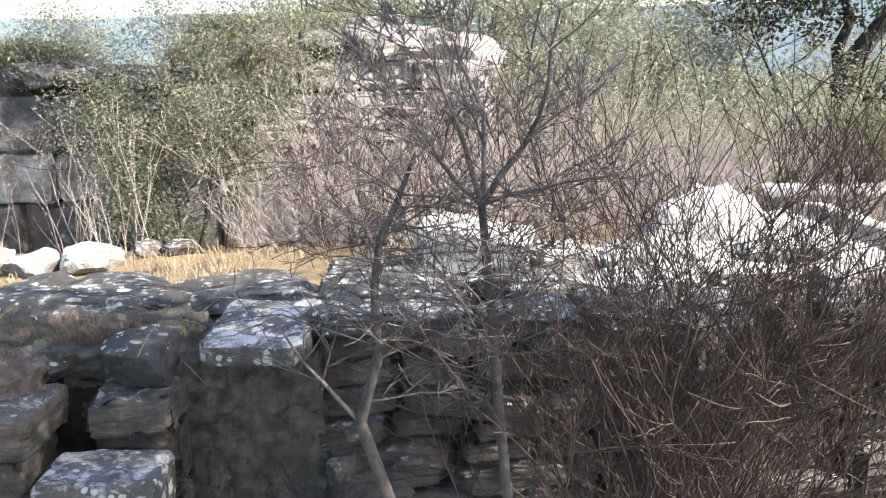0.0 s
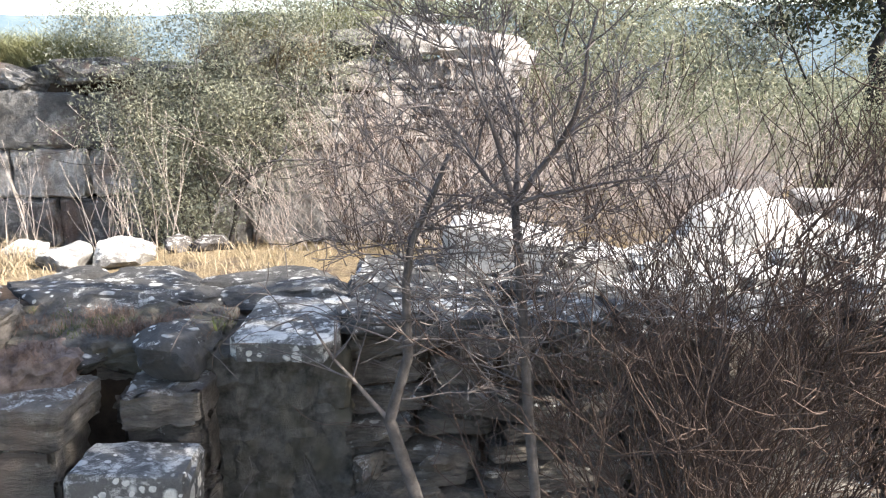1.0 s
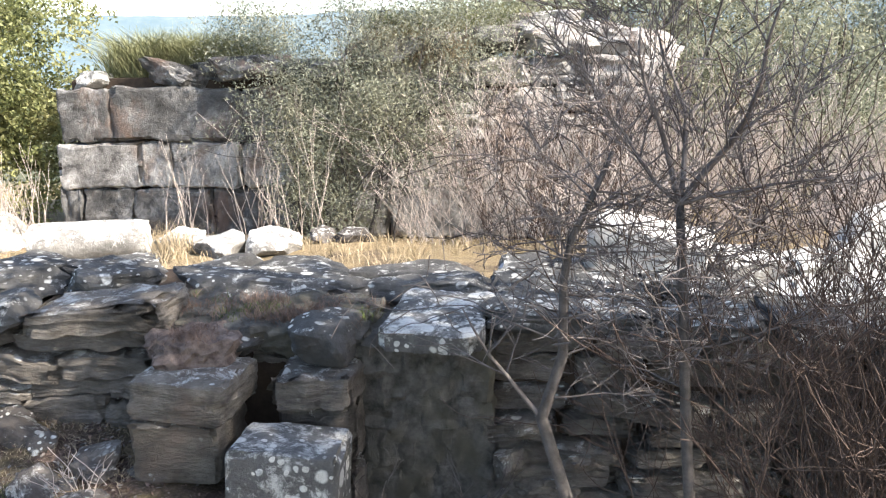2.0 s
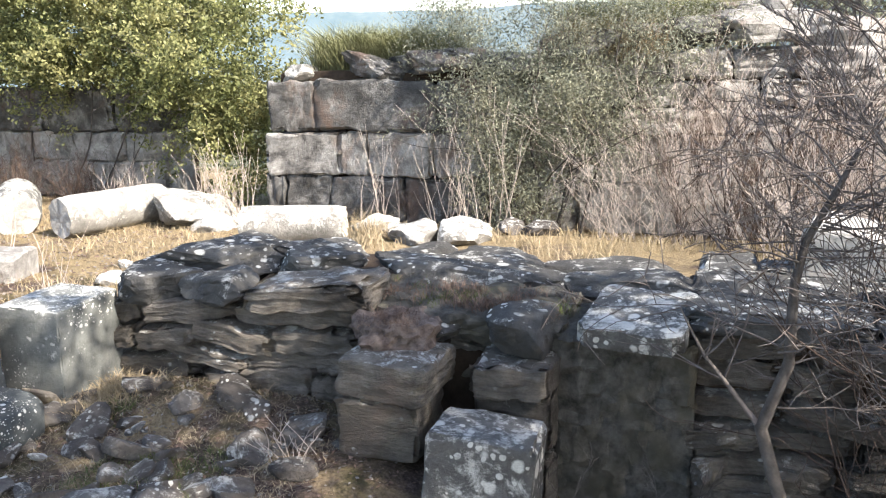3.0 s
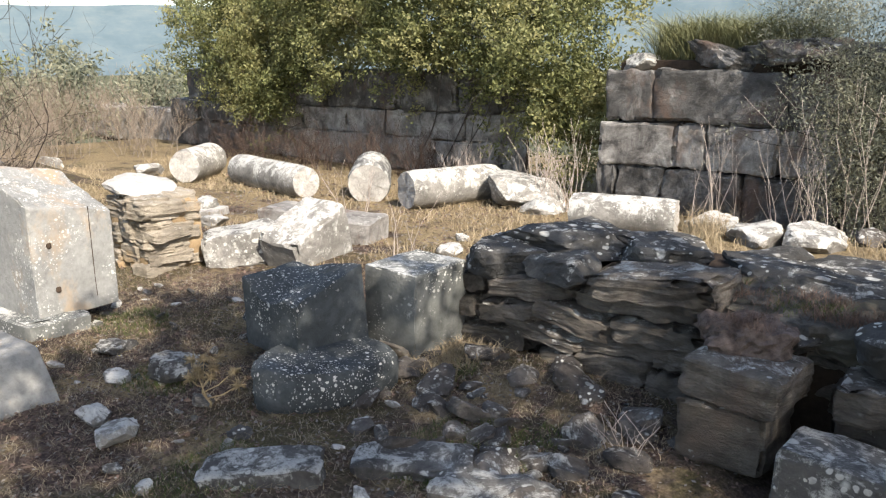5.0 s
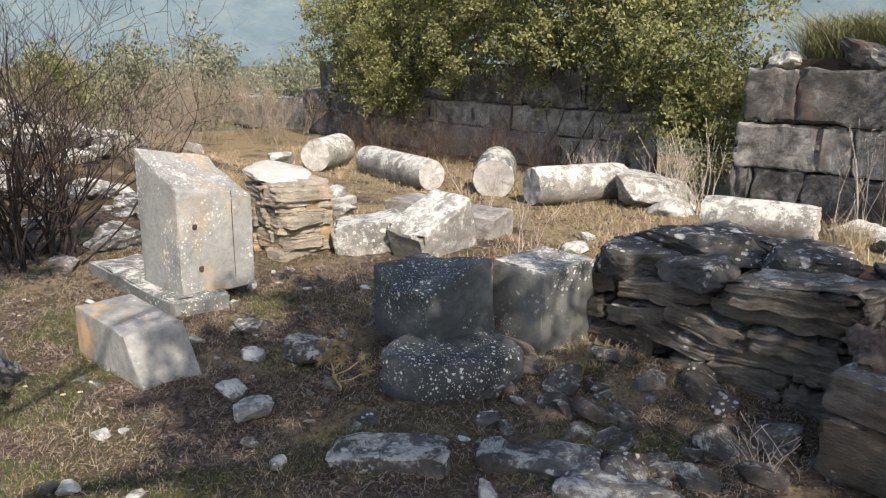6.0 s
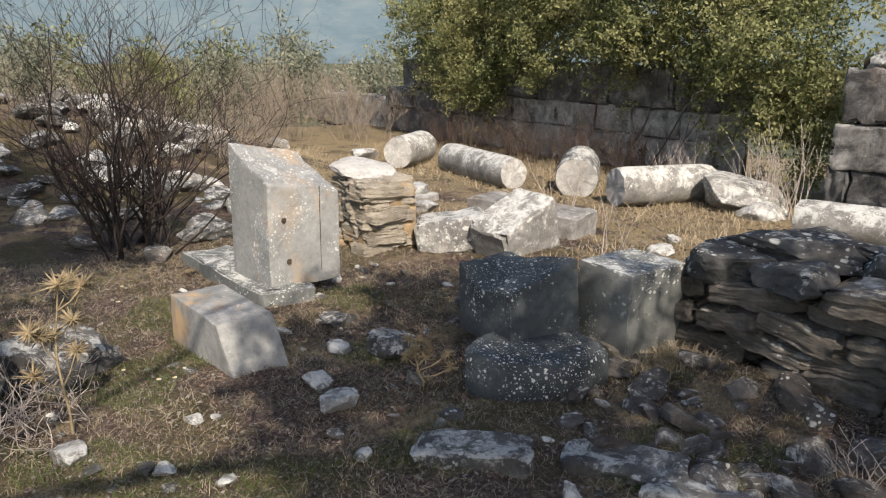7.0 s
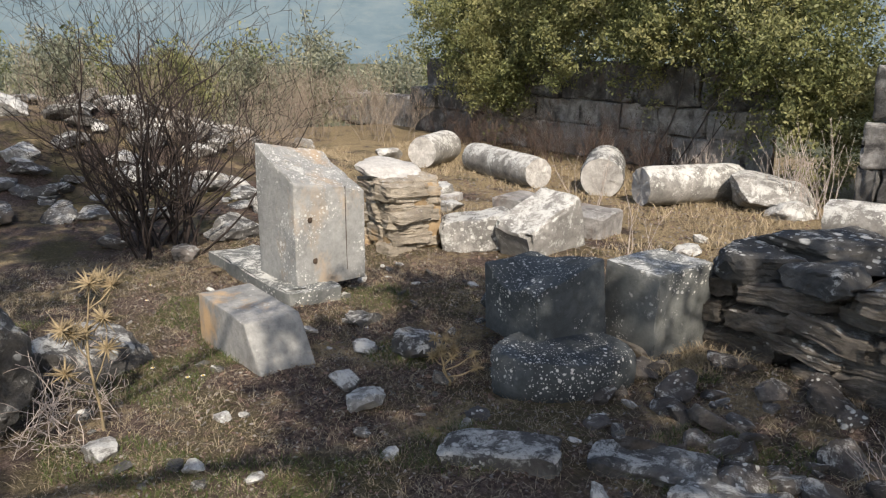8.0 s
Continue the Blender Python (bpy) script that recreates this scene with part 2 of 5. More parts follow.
def box_mesh(name, mat, size, seed, rough=0.03, cuts=4, edge=0.08, chip=0.0, strata=0.0, wedge=0.0, freq=2.2, form=None):
    """A block of stone: closed grid box with worn edges, uneven faces and optional bedding ridges."""
    rnd = random.Random(seed)
    lev = [-1, -1 + edge * 1.6] + [-1 + 2 * (k + 1) / (cuts + 1) for k in range(cuts)] + [1 - edge * 1.6, 1]
    n = len(lev)
    off = Vector((rnd.uniform(-50, 50), rnd.uniform(-50, 50), rnd.uniform(-50, 50)))
    index, verts, faces = {}, [], []
    half = Vector(size) / 2
    big = max(half)

    def vert(i, j, k):
        key = (i, j, k)
        if key not in index:
            c = Vector((lev[i], lev[j], lev[k]))
            ends = sum(1 for q in key if q in (0, n - 1))
            pull = 1 - edge * (0.0, 0.0, 0.45, 0.85)[ends]
            p = Vector([q * (pull if ends >= 2 else 1) for q in c])
            w = Vector([a * b for a, b in zip(p, half)])
            nv = noise.noise_vector(w * (freq / big) + off)
            nv2 = noise.noise_vector(w * (freq * 2.9 / big) + off * 1.7)
            d = nv * rough * big + nv2 * rough * 0.45 * big
            if ends >= 2 and chip:
                cut = max(0.0, noise.noise(w * (3.5 / big) + off * 2.3) - 0.1) * chip
                d -= Vector([math.copysign(1, q) * cut * h for q, h in zip(c, half)])
            if strata:
                s = noise.noise(Vector((w.x * 1.2 / big, w.y * 1.2 / big, w.z * 3.5 / half.z)) + off)
                d += Vector((c.x, c.y, 0)) * s * strata
            w.z += wedge * c.x * half.z
            if form:
                form(c, w)
            index[key] = len(verts)
            verts.append(w + d)
        return index[key]

    m = n - 1
    for a in range(m):
        for b in range(m):
            faces.append((vert(a, b, m), vert(a + 1, b, m), vert(a + 1, b + 1, m), vert(a, b + 1, m)))
            faces.append((vert(a, b + 1, 0), vert(a + 1, b + 1, 0), vert(a + 1, b, 0), vert(a, b, 0)))
            faces.append((vert(a, 0, b), vert(a + 1, 0, b), vert(a + 1, 0, b + 1), vert(a, 0, b + 1)))
            faces.append((vert(a, m, b + 1), vert(a + 1, m, b + 1), vert(a + 1, m, b), vert(a, m, b)))
            faces.append((vert(0, a, b + 1), vert(0, a + 1, b + 1), vert(0, a + 1, b), vert(0, a, b)))
            faces.append((vert(m, a, b), vert(m, a + 1, b), vert(m, a + 1, b + 1), vert(m, a, b + 1)))
    me = mesh_from(name, verts, faces, mat)
    me.set_sharp_from_angle(angle=radians(27))
    return me


def rock_mesh(name, mat, size, seed, rough=0.08, planes=14, flat=0.5, sub=4, freq=2.2):
    """A broken stone: a body cut by random cleavage planes, then roughened."""
    bm = bmesh.new()
    bmesh.ops.create_icosphere(bm, subdivisions=sub, radius=1)
    rnd = random.Random(seed)
    off = Vector((rnd.uniform(-50, 50), rnd.uniform(-50, 50), rnd.uniform(-50, 50)))
    cutters = [(Vector((0, 0, 1)), flat + 0.2), (Vector((0, 0, -1)), flat + 0.2)]
    for _ in range(planes):
        cutters.append((Vector((rnd.gauss(0, 1), rnd.gauss(0, 1), rnd.gauss(0, 0.7))).normalized(), rnd.uniform(0.62, 0.92)))
    for v in bm.verts:
        c = v.co.normalized()
        r = 1.15
        for n, h in cutters:
            q = c.dot(n)
            if q > 1e-3:
                r = min(r, h / q)
        r *= 1 + rough * noise.noise(c * freq + off) + rough * 0.6 * noise.noise(c * freq * 3.1 + off) + rough * 0.3 * noise.noise(c * freq * 8 + off)
        v.co = Vector([a * b / 1.7 * r for a, b in zip(c, size)])
    me = bpy.data.meshes.new(name)
    bm.to_mesh(me)
    bm.free()
    me.materials.append(mat)
    me.polygons.foreach_set("use_smooth", [True] * len(me.polygons))
    me.set_sharp_from_angle(angle=radians(29))
    return me


def fitted(me, size):
    """Scales a mesh about its origin to the given overall size."""
    co = np.array([v.co for v in me.vertices])
    k = np.array(size) / (co.max(0) - co.min(0))
    me.vertices.foreach_set("co", (co * k).ravel())
    me.update()
    return me


def tube(verts, faces, pts, radii, sides=5):
    base = len(verts)
    for i, p in enumerate(pts):
        t = (pts[min(i + 1, len(pts) - 1)] - pts[max(i - 1, 0)]).normalized()
        s = t.cross(Vector((0.31, 0.87, 0.12))).normalized()
        u = t.cross(s)
        for k in range(sides):
            a = 2 * math.pi * k / sides
            verts.append(p + (s * math.cos(a) + u * math.sin(a)) * radii[i])
    for i in range(len(pts) - 1):
        for k in range(sides):
            a, b = base + i * sides + k, base + i * sides + (k + 1) % sides
            faces.append((a, b, b + sides, a + sides))
    faces.append(tuple(base + (len(pts) - 1) * sides + k for k in range(sides)))


def grow(verts, faces, rnd, start, way, length, radius, depth, spread=0.6, lift=0.15, kids=(3, 5), wiggle=0.18, ends=None, thin=0.0016):
    """A limb with side shoots, grown step by step."""
    steps = max(3, int(4 + length * 4))
    pts, radii = [Vector(start)], [radius]
    d = Vector(way).normalized()
    for i in range(steps):
        d = (d + Vector((rnd.gauss(0, wiggle), rnd.gauss(0, wiggle), rnd.gauss(0, wiggle) + lift * 0.3))).normalized()
        pts.append(pts[-1] + d * (length / steps))
        radii.append(max(thin, radius * (1 - 0.72 * (i + 1) / steps)))
    tube(verts, faces, pts, radii, 6 if radius > 0.012 else 4 if radius > 0.005 else 3)
    if ends is not None and depth <= 1:
        ends.extend(pts[len(pts) // 2:])
    if depth > 0:
        for k in range(rnd.randint(*kids)):
            i = rnd.randint(max(1, steps // 3), steps)
            side = Vector((rnd.gauss(0, 1), rnd.gauss(0, 1), rnd.gauss(lift, 0.5))).normalized()
            grow(verts, faces, rnd, pts[i], d * (1 - spread) + side * spread, length * rnd.uniform(0.4, 0.7), max(thin, radii[i] * rnd.uniform(0.5, 0.75)),
                 depth - 1, spread, lift, kids, wiggle, ends, thin)


def leaf_cloud(name, mat, centres, sizes, seed, width=0.4, droop=0.0, lying=1.0):
    """One mesh of many small pointed leaves, each folded along its rib."""
    rng = np.random.default_rng(seed)
    c = np.asarray(centres, float)
    n = len(c)
    a = rng.normal(size=(n, 3))
    a[:, 2] = a[:, 2] * lying - droop
    a /= np.linalg.norm(a, axis=1)[:, None]
    side = rng.normal(size=(n, 3))
    side[:, :2] *= lying
    b = np.cross(a, side)
    b /= np.linalg.norm(b, axis=1)[:, None]
    s = np.asarray(sizes, float)[:, None]
    v = np.stack([c - a * s * 0.5, c + b * s * width * 0.5, c + a * s * 0.5, c - b * s * width * 0.5], 1).reshape(-1, 3)
    me = bpy.data.meshes.new(name)
    me.vertices.add(4 * n)
    me.vertices.foreach_set("co", v.ravel())
    me.loops.add(4 * n)
    me.loops.foreach_set("vertex_index", np.arange(4 * n, dtype=np.int32))
    me.polygons.add(n)
    me.polygons.foreach_set("loop_start", np.arange(0, 4 * n, 4, dtype=np.int32))
    me.materials.append(mat)
    me.update(calc_edges=True)
    return me


def blades(name, mat, roots, heights, seed, lean=0.35, width=0.006):
    """One mesh of grass blades: bent, tapering, two segments each."""
    rng = np.random.default_rng(seed)
    p = np.asarray(roots, float)
    n = len(p)
    h = np.asarray(heights, float)[:, None]
    ang = rng.uniform(0, 2 * np.pi, n)
    side = np.stack([np.cos(ang), np.sin(ang), np.zeros(n)], 1) * width * 0.5
    ang2 = rng.uniform(0, 2 * np.pi, n)
    bend = np.stack([np.cos(ang2), np.sin(ang2), np.zeros(n)], 1) * rng.uniform(0.05, lean * 2, n)[:, None] * h
    up = np.array([0, 0, 1.0])
    v = np.stack([p - side, p + side, p + bend * 0.35 + up * h * 0.6 + side * 0.8, p + bend * 0.35 + up * h * 0.6 - side * 0.8, p + bend + up * h * rng.uniform(0.75, 1, n)[:, None]], 1).reshape(-1, 3)
    idx = (np.arange(n) * 5)[:, None]
    faces = [tuple(q) for q in (idx + np.array([0, 1, 2, 3])).tolist()] + [tuple(q) for q in (idx + np.array([3, 2, 4])).tolist()]
    return mesh_from(name, v.tolist(), faces, mat, False)


M_LITTER = plain_material("fallen_leaves", (0.075, 0.047, 0.036), (0.29, 0.205, 0.16), 9, per="island")
M_CHIPS = plain_material("pale_chips", (0.14, 0.12, 0.1), (0.36, 0.33, 0.29), 9, per="island")


# ---- ground, distance ----
def smooth(a, b, x):
    t = min(1.0, max(0.0, (x - a) / (b - a)))  # also falls when b < a
    return t * t * (3 - 2 * t)


def ground_z(x, y):
    """Level terrace with a sunken strip before the wall, falling away beyond the ruin."""
    z = 0.035 * noise.noise(Vector((x * 0.9, y * 0.9, 3))) + 0.018 * noise.noise(Vector((x * 3.1, y * 3.1, 7)))
    near = smooth(-16, -12, x) * smooth(-14, -8, y)
    if near > 0:
        z += 0.012 * noise.noise(Vector((x * 9, y * 9, 1)))
    z -= 0.42 * smooth(-1.7, -0.5, x) * smooth(1.6, 2.9, y) * (1 - smooth(3.95, 4.3, y))
    z += 0.30 * smooth(4.5, 5.2, y) * smooth(-3.8, -2.9, x) * (1 - smooth(6.7, 7.9, y)) * (1 - smooth(0.4, 2.0, x))
    z += 0.10 * math.exp(-((x + 2.6) / 0.8) ** 2 - ((y - 3.7) / 0.35) ** 2)
    z += 0.25 * smooth(0.5, 3.0, x) * smooth(4.2, 6.5, y)
    z += 0.85 * smooth(-9.3, -12.5, x) * (1 - 0.6 * smooth(2.5, 4.8, y)) * (1 - smooth(4.8, 6.0, y)) * (1 - smooth(-14.5, -18, x)) * smooth(-4, -1, y)
    out = max(0.0, -x - 17.0, y - 10.5, x - 14, -y - 14)
    z -= 0.12 * out if out < 600 else 72
    return z


def spread(lo, hi, step, reach):
    vals = [lo + step * i for i in range(int((hi - lo) / step) + 1)]
    d, a, b = step, vals[0], vals[-1]
    left, right = [], []
    while d < reach:
        d *= 1.35
        a -= d
        b += d
        left.append(a)
        right.append(b)
    return left[::-1] + vals + right


gx, gy = spread(-9.0, 4.0, 0.075, 900), spread(-1.0, 9.5, 0.075, 900)
gv = [(x, y, ground_z(x, y)) for y in gy for x in gx]
gw = len(gx)
gf = [(j * gw + i, j * gw + i + 1, (j + 1) * gw + i + 1, (j + 1) * gw + i) for j in range(len(gy) - 1) for i in range(gw - 1)]
tagged(new("ground", mesh_from("ground", gv, gf, M_GROUND)), "dry brown litter ground with moss and straw", "ground", kind="structure")


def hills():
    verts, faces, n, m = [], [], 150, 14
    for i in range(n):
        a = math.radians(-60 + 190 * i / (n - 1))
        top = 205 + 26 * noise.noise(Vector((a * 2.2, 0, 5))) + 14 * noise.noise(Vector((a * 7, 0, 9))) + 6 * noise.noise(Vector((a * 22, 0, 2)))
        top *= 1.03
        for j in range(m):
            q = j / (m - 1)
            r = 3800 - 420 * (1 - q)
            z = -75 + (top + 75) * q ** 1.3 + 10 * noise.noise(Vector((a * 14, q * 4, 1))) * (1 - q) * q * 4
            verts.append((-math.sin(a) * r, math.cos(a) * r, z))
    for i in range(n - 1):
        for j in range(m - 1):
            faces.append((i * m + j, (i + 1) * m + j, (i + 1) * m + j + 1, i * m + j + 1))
    tagged(new("backdrop", mesh_from("backdrop", verts, faces, M_HILL)), "wooded hills across a valley, with blue haze in the colour", "hills", kind="structure")


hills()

# ---- shared stone shapes ----
SLABS = [box_mesh("slab_stone", M_DARK, (0.5, 0.4, 0.13), 100 + i, 0.085, 10, 0.24, 0.6, 0.012, 0.16 * (i % 3 - 1), 2.4) for i in range(14)]
TOPS = [box_mesh("top_stone", M_TOP, (0.6, 0.5, 0.12), 200 + i, 0.09, 7, 0.24, 0.6, 0.015) for i in range(10)]
ASHLARS = [box_mesh("ashlar_block", M_ASHLAR, (0.9, 0.6, 0.48), 300 + i, 0.06, 9, 0.06, 0.5) for i in range(8)]
DARKASH = [box_mesh("dark_block", M_ASHDARK, (0.9, 0.6, 0.48), 330 + i, 0.075, 9, 0.07, 0.6) for i in range(6)]
ROUGHASH = [box_mesh("worn_block", M_ASHLAR, (0.9, 0.6, 0.48), 350 + i, 0.11, 10, 0.12, 0.9, 0.03) for i in range(6)]
RUBBLE = [rock_mesh("rubble_stone", M_SCREE, (0.26, 0.21, 0.15), 400 + i, 0.09, 20, 0.4) for i in range(8)]
WHITES = [rock_mesh("pale_stone", M_DRUM, (0.34, 0.28, 0.22), 430 + i, 0.1, 12, 0.5) for i in range(6)]
LICHENED = [rock_mesh("lichened_stone", M_CRUSTED, (0.4, 0.3, 0.2), 460 + i, 0.12, 14, 0.4) for i in range(5)]


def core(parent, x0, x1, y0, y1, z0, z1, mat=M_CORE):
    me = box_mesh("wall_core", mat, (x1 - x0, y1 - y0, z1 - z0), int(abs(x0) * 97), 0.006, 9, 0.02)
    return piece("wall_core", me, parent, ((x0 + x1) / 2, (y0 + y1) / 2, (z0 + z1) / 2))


def course(parent, shapes, base, rnd, x0, x1, y, z0, z1, wide, depth, name, jitter=0.02, tilt=1.5, gap=0.006, cuts=None):
    """One course of stones along x; the front faces stand near y."""
    xs = list(cuts) if cuts else [x0]
    while not cuts and xs[-1] < x1 - wide[0] * 0.7:
        xs.append(min(x1, xs[-1] + rnd.uniform(*wide)))
    if not cuts and xs[-1] < x1:
        xs[-1] = x1
    for a, b in zip(xs, xs[1:]):
        w, h, d = b - a - gap, z1 - z0 - gap, depth * rnd.uniform(0.9, 1.1)
        piece(name, rnd.choice(shapes), parent, ((a + b) / 2, y + d / 2 + rnd.uniform(-jitter, jitter), (z0 + z1) / 2),
              (rnd.uniform(-tilt, tilt), rnd.uniform(-tilt, tilt), rnd.uniform(-tilt, tilt) + (180 if rnd.random() < 0.5 else 0)), (w / base[0], d / base[1], h / base[2]))


# ---- the ashlar walls at the back ----
rnd = random.Random(5)
AB = (0.9, 0.6, 0.48)
wall = thing("wall_north", (0, 0, 0), "ruined wall of large weathered grey ashlar blocks", "wall", kind="structure")
core(wall, -5.05, 0.85, 8.6, 9.4, -0.1, 1.6)
course(wall, DARKASH, AB, rnd, 0, 0, 8.4, 0.0, 0.5, (0.8, 1.2), 0.6, "block", cuts=(-5.2, -4.95, -4.38, -3.52, -2.6), gap=0.014)
course(wall, ASHLARS, AB, rnd, 0, 0, 8.4, 0.0, 0.5, (0.8, 1.2), 0.6, "block", cuts=(-2.6, -1.72, -0.97, 0.0, 0.95))
course(wall, ASHLARS, AB, rnd, 0, 0, 8.4, 0.5, 0.96, (0.8, 1.2), 0.6, "block", cuts=(-5.17, -4.24, -3.93, -3.2, -2.3, -1.55, -0.6, 0.25, 0.95))
course(wall, DARKASH, AB, rnd, 0, 0, 8.4, 0.97, 1.5, (0.8, 1.2), 0.6, "block", cuts=(-5.1, -4.52, -3.16, -2.3), jitter=0.03)
course(wall, ROUGHASH, AB, rnd, 0, 0, 8.42, 1.2, 1.45, (0.8, 1.2), 0.6, "block", cuts=(-2.3, -1.75, -1.2, -0.55, -0.1, 0.4, 0.92), jitter=0.07, tilt=3)
course(wall, ROUGHASH, AB, rnd, 0, 0, 8.42, 0.96, 1.2, (0.8, 1.2), 0.6, "block", cuts=(-2.3, -1.4, -0.75, -0.2, 0.35, 0.92), jitter=0.07, tilt=3)
for x, z, sx, tilt in ((-3.85, 1.6, 0.62, 16), (-3.2, 1.66, 0.95, -6), (-2.4, 1.62, 0.8, 4), (-1.7, 1.78, 0.7, -5)):
    piece("coping_stone", rock_mesh("coping_stone", M_ASHDARK, (sx, 0.6, 0.3), int(-x * 100), 0.14, 12, 0.45), wall, (x, 8.62, z), (rnd.uniform(-6, 6), tilt, rnd.uniform(-12, 12)))
course(wall, ROUGHASH, AB, rnd, 0, 0, 8.45, 1.45, 1.72, (0.8, 1.2), 0.6, "block", cuts=(-2.0, -1.35, -0.9, -0.35, 0.2, 0.9), jitter=0.09, tilt=5)
for x, y, z, sx, sz, tilt in ((-1.15, 8.7, 1.84, 0.7, 0.34, 5), (-0.62, 8.75, 1.9, 0.75, 0.3, -4), (-0.1, 8.7, 1.92, 0.9, 0.34, 3), (0.5, 8.72, 1.84, 0.75, 0.36, 8), (-0.25, 9.0, 2.06, 0.7, 0.24, -3), (0.85, 8.8, 1.72, 0.5, 0.3, 12)):
    piece("coping_stone", rock_mesh("coping_stone", M_ASHLAR if x > -0.3 else M_ASHDARK, (sx, 0.6, sz), int(x * 100) + 900, 0.14, 10, 0.45), wall, (x, y, z), (rnd.uniform(-6, 6), tilt, rnd.uniform(-15, 15)))
piece("capstone", rnd.choice(WHITES), wall, (-4.78, 8.62, 1.58), (0, 0, 20), (1.2, 1.2, 1.0))

wall = thing("wall_west", (0, 0, 0), "dark ashlar wall half hidden by an evergreen bush", "wall", kind="structure")
core(wall, -14.8, -7.25, 9.3, 10.0, -0.1, 1.4)
course(wall, DARKASH, AB, rnd, -15.1, -12.9, 9.08, 0.0, 0.5, (0.8, 1.2), 0.6, "block")
course(wall, ASHLARS, AB, rnd, -12.9, -7.05, 9.1, 0.0, 0.5, (0.8, 1.4), 0.6, "block")
course(wall, ASHLARS, AB, rnd, 0, 0, 9.1, 0.5, 0.88, (0.8, 1.4), 0.6, "block", cuts=(-13.1, -12.2, -11.2, -10.1, -9.25, -8.52, -7.7, -7.07))
course(wall, DARKASH, AB, rnd, 0, 0, 9.06, 0.5, 0.88, (0.8, 1.4), 0.6, "block", cuts=(-15.15, -14.2, -13.1), jitter=0.05)
course(wall, DARKASH, AB, rnd, -14.6, -7.1, 9.08, 0.88, 1.45, (1.0, 1.7), 0.6, "block", jitter=0.04)
wall = thing("wall_low", (0, 0, 0), "low broken wall of pale stone beyond the ashlar", "wall", kind="structure")
core(wall, -20.3, -15.4, 9.5, 9.9, -0.2, 0.5)
course(wall, ASHLARS, AB, rnd, -20.4, -15.3, 9.3, -0.1, 0.62, (0.8, 1.4), 0.6, "block")

# ---- the near wall of schist slabs ----
rnd = random.Random(11)
SB, TB = (0.5, 0.4, 0.13), (0.6, 0.5, 0.12)
near = thing("wall_near", (0, 0, 0), "low dry-stone wall of dark schist slabs with white lichen", "wall", kind="structure")
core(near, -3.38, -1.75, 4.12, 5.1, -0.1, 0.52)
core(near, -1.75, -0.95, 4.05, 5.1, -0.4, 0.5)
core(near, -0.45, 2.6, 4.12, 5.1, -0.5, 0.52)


def bedded(shapes, base, rows, y, depth, swing=3.0):
    """Stones of one course as (x, z, width, thickness, dip in degrees), fronts near y."""
    for x, z, w, h, dip in rows:
        d = depth * rnd.uniform(0.9, 1.1)
        piece("stone", rnd.choice(shapes), near, (x, y + d / 2 + rnd.uniform(-0.025, 0.025), z), (rnd.uniform(-3, 3), dip + 1.5, rnd.uniform(-swing, swing) + (180 if rnd.random() < 0.5 else 0)),
              (w / base[0] * 1.04, d / base[1], h / base[2] * 0.96))


CAPS = [fitted(rock_mesh("cap_stone", M_TOP, (0.74, 0.66, 0.3), 260 + i, 0.13, 13, 0.4, 4, 1.8), (0.6, 0.5, 0.2)) for i in range(7)]
CB = (0.6, 0.5, 0.2)
bedded(SLABS, SB, ((-3.18, -0.014, 0.59, 0.11, 1), (-2.51, 0.09, 0.67, 0.165, 3), (-2.07, 0.08, 0.24, 0.18, 0)), 3.93, 0.4)
bedded(SLABS, SB, ((-3.16, 0.114, 0.58, 0.14, 4), (-2.82, 0.218, 0.52, 0.10, 3), (-2.35, 0.225, 0.5, 0.10, 2), (-2.05, 0.24, 0.24, 0.14, 1)), 3.95, 0.38)
bedded(SLABS, SB, ((-3.35, 0.26, 0.2, 0.13, 8), (-3.05, 0.285, 0.4, 0.12, 5), (-2.64, 0.335, 0.5, 0.13, 5), (-2.17, 0.345, 0.5, 0.13, 2)), 3.94, 0.38)
bedded(SLABS, SB, ((-3.33, 0.40, 0.28, 0.12, 3), (-2.92, 0.44, 0.58, 0.13, 5), (-2.48, 0.45, 0.3, 0.10, 3), (-2.17, 0.47, 0.5, 0.12, 1)), 3.94, 0.38)
bedded(CAPS, CB, ((-3.22, 0.55, 0.54, 0.19, 2), (-2.73, 0.565, 0.48, 0.16, 6)), 3.89, 0.46, 8)
bedded(SLABS, SB, ((-2.2, 0.575, 0.66, 0.13, 4),), 3.91, 0.42)
bedded(CAPS, CB, ((-2.98, 0.635, 0.7, 0.15, 1), (-2.4, 0.63, 0.5, 0.16, 4)), 4.2, 0.5, 8)
bedded(CAPS, CB, ((-3.1, 0.57, 0.6, 0.13, 0), (-2.55, 0.58, 0.55, 0.13, 3)), 4.6, 0.5, 8)
# middle: broad slabs lying behind a ledge of earth
bedded(CAPS, CB, ((-1.53, 0.56, 1.2, 0.16, 1), (-0.65, 0.56, 0.75, 0.15, 2)), 4.36, 0.5, 3)
bedded(CAPS, CB, ((-2.0, 0.55, 0.45, 0.12, 3), (-1.5, 0.56, 0.7, 0.13, -1), (-0.8, 0.55, 0.8, 0.12, 1)), 4.72, 0.42, 5)
piece("earth_ledge", box_mesh("earth_ledge", M_MORTAR, (1.2, 0.46, 0.12), 79, 0.07, 22, 0.1, 0.3, freq=9), near, (-1.52, 4.2, 0.5), (7, 1, 0))
bedded(CAPS, CB, ((-1.47, 0.485, 0.32, 0.07, 1),), 3.86, 0.4)
bedded(SLABS, SB, ((-1.95, 0.55, 0.2, 0.12, 6),), 3.92, 0.3)
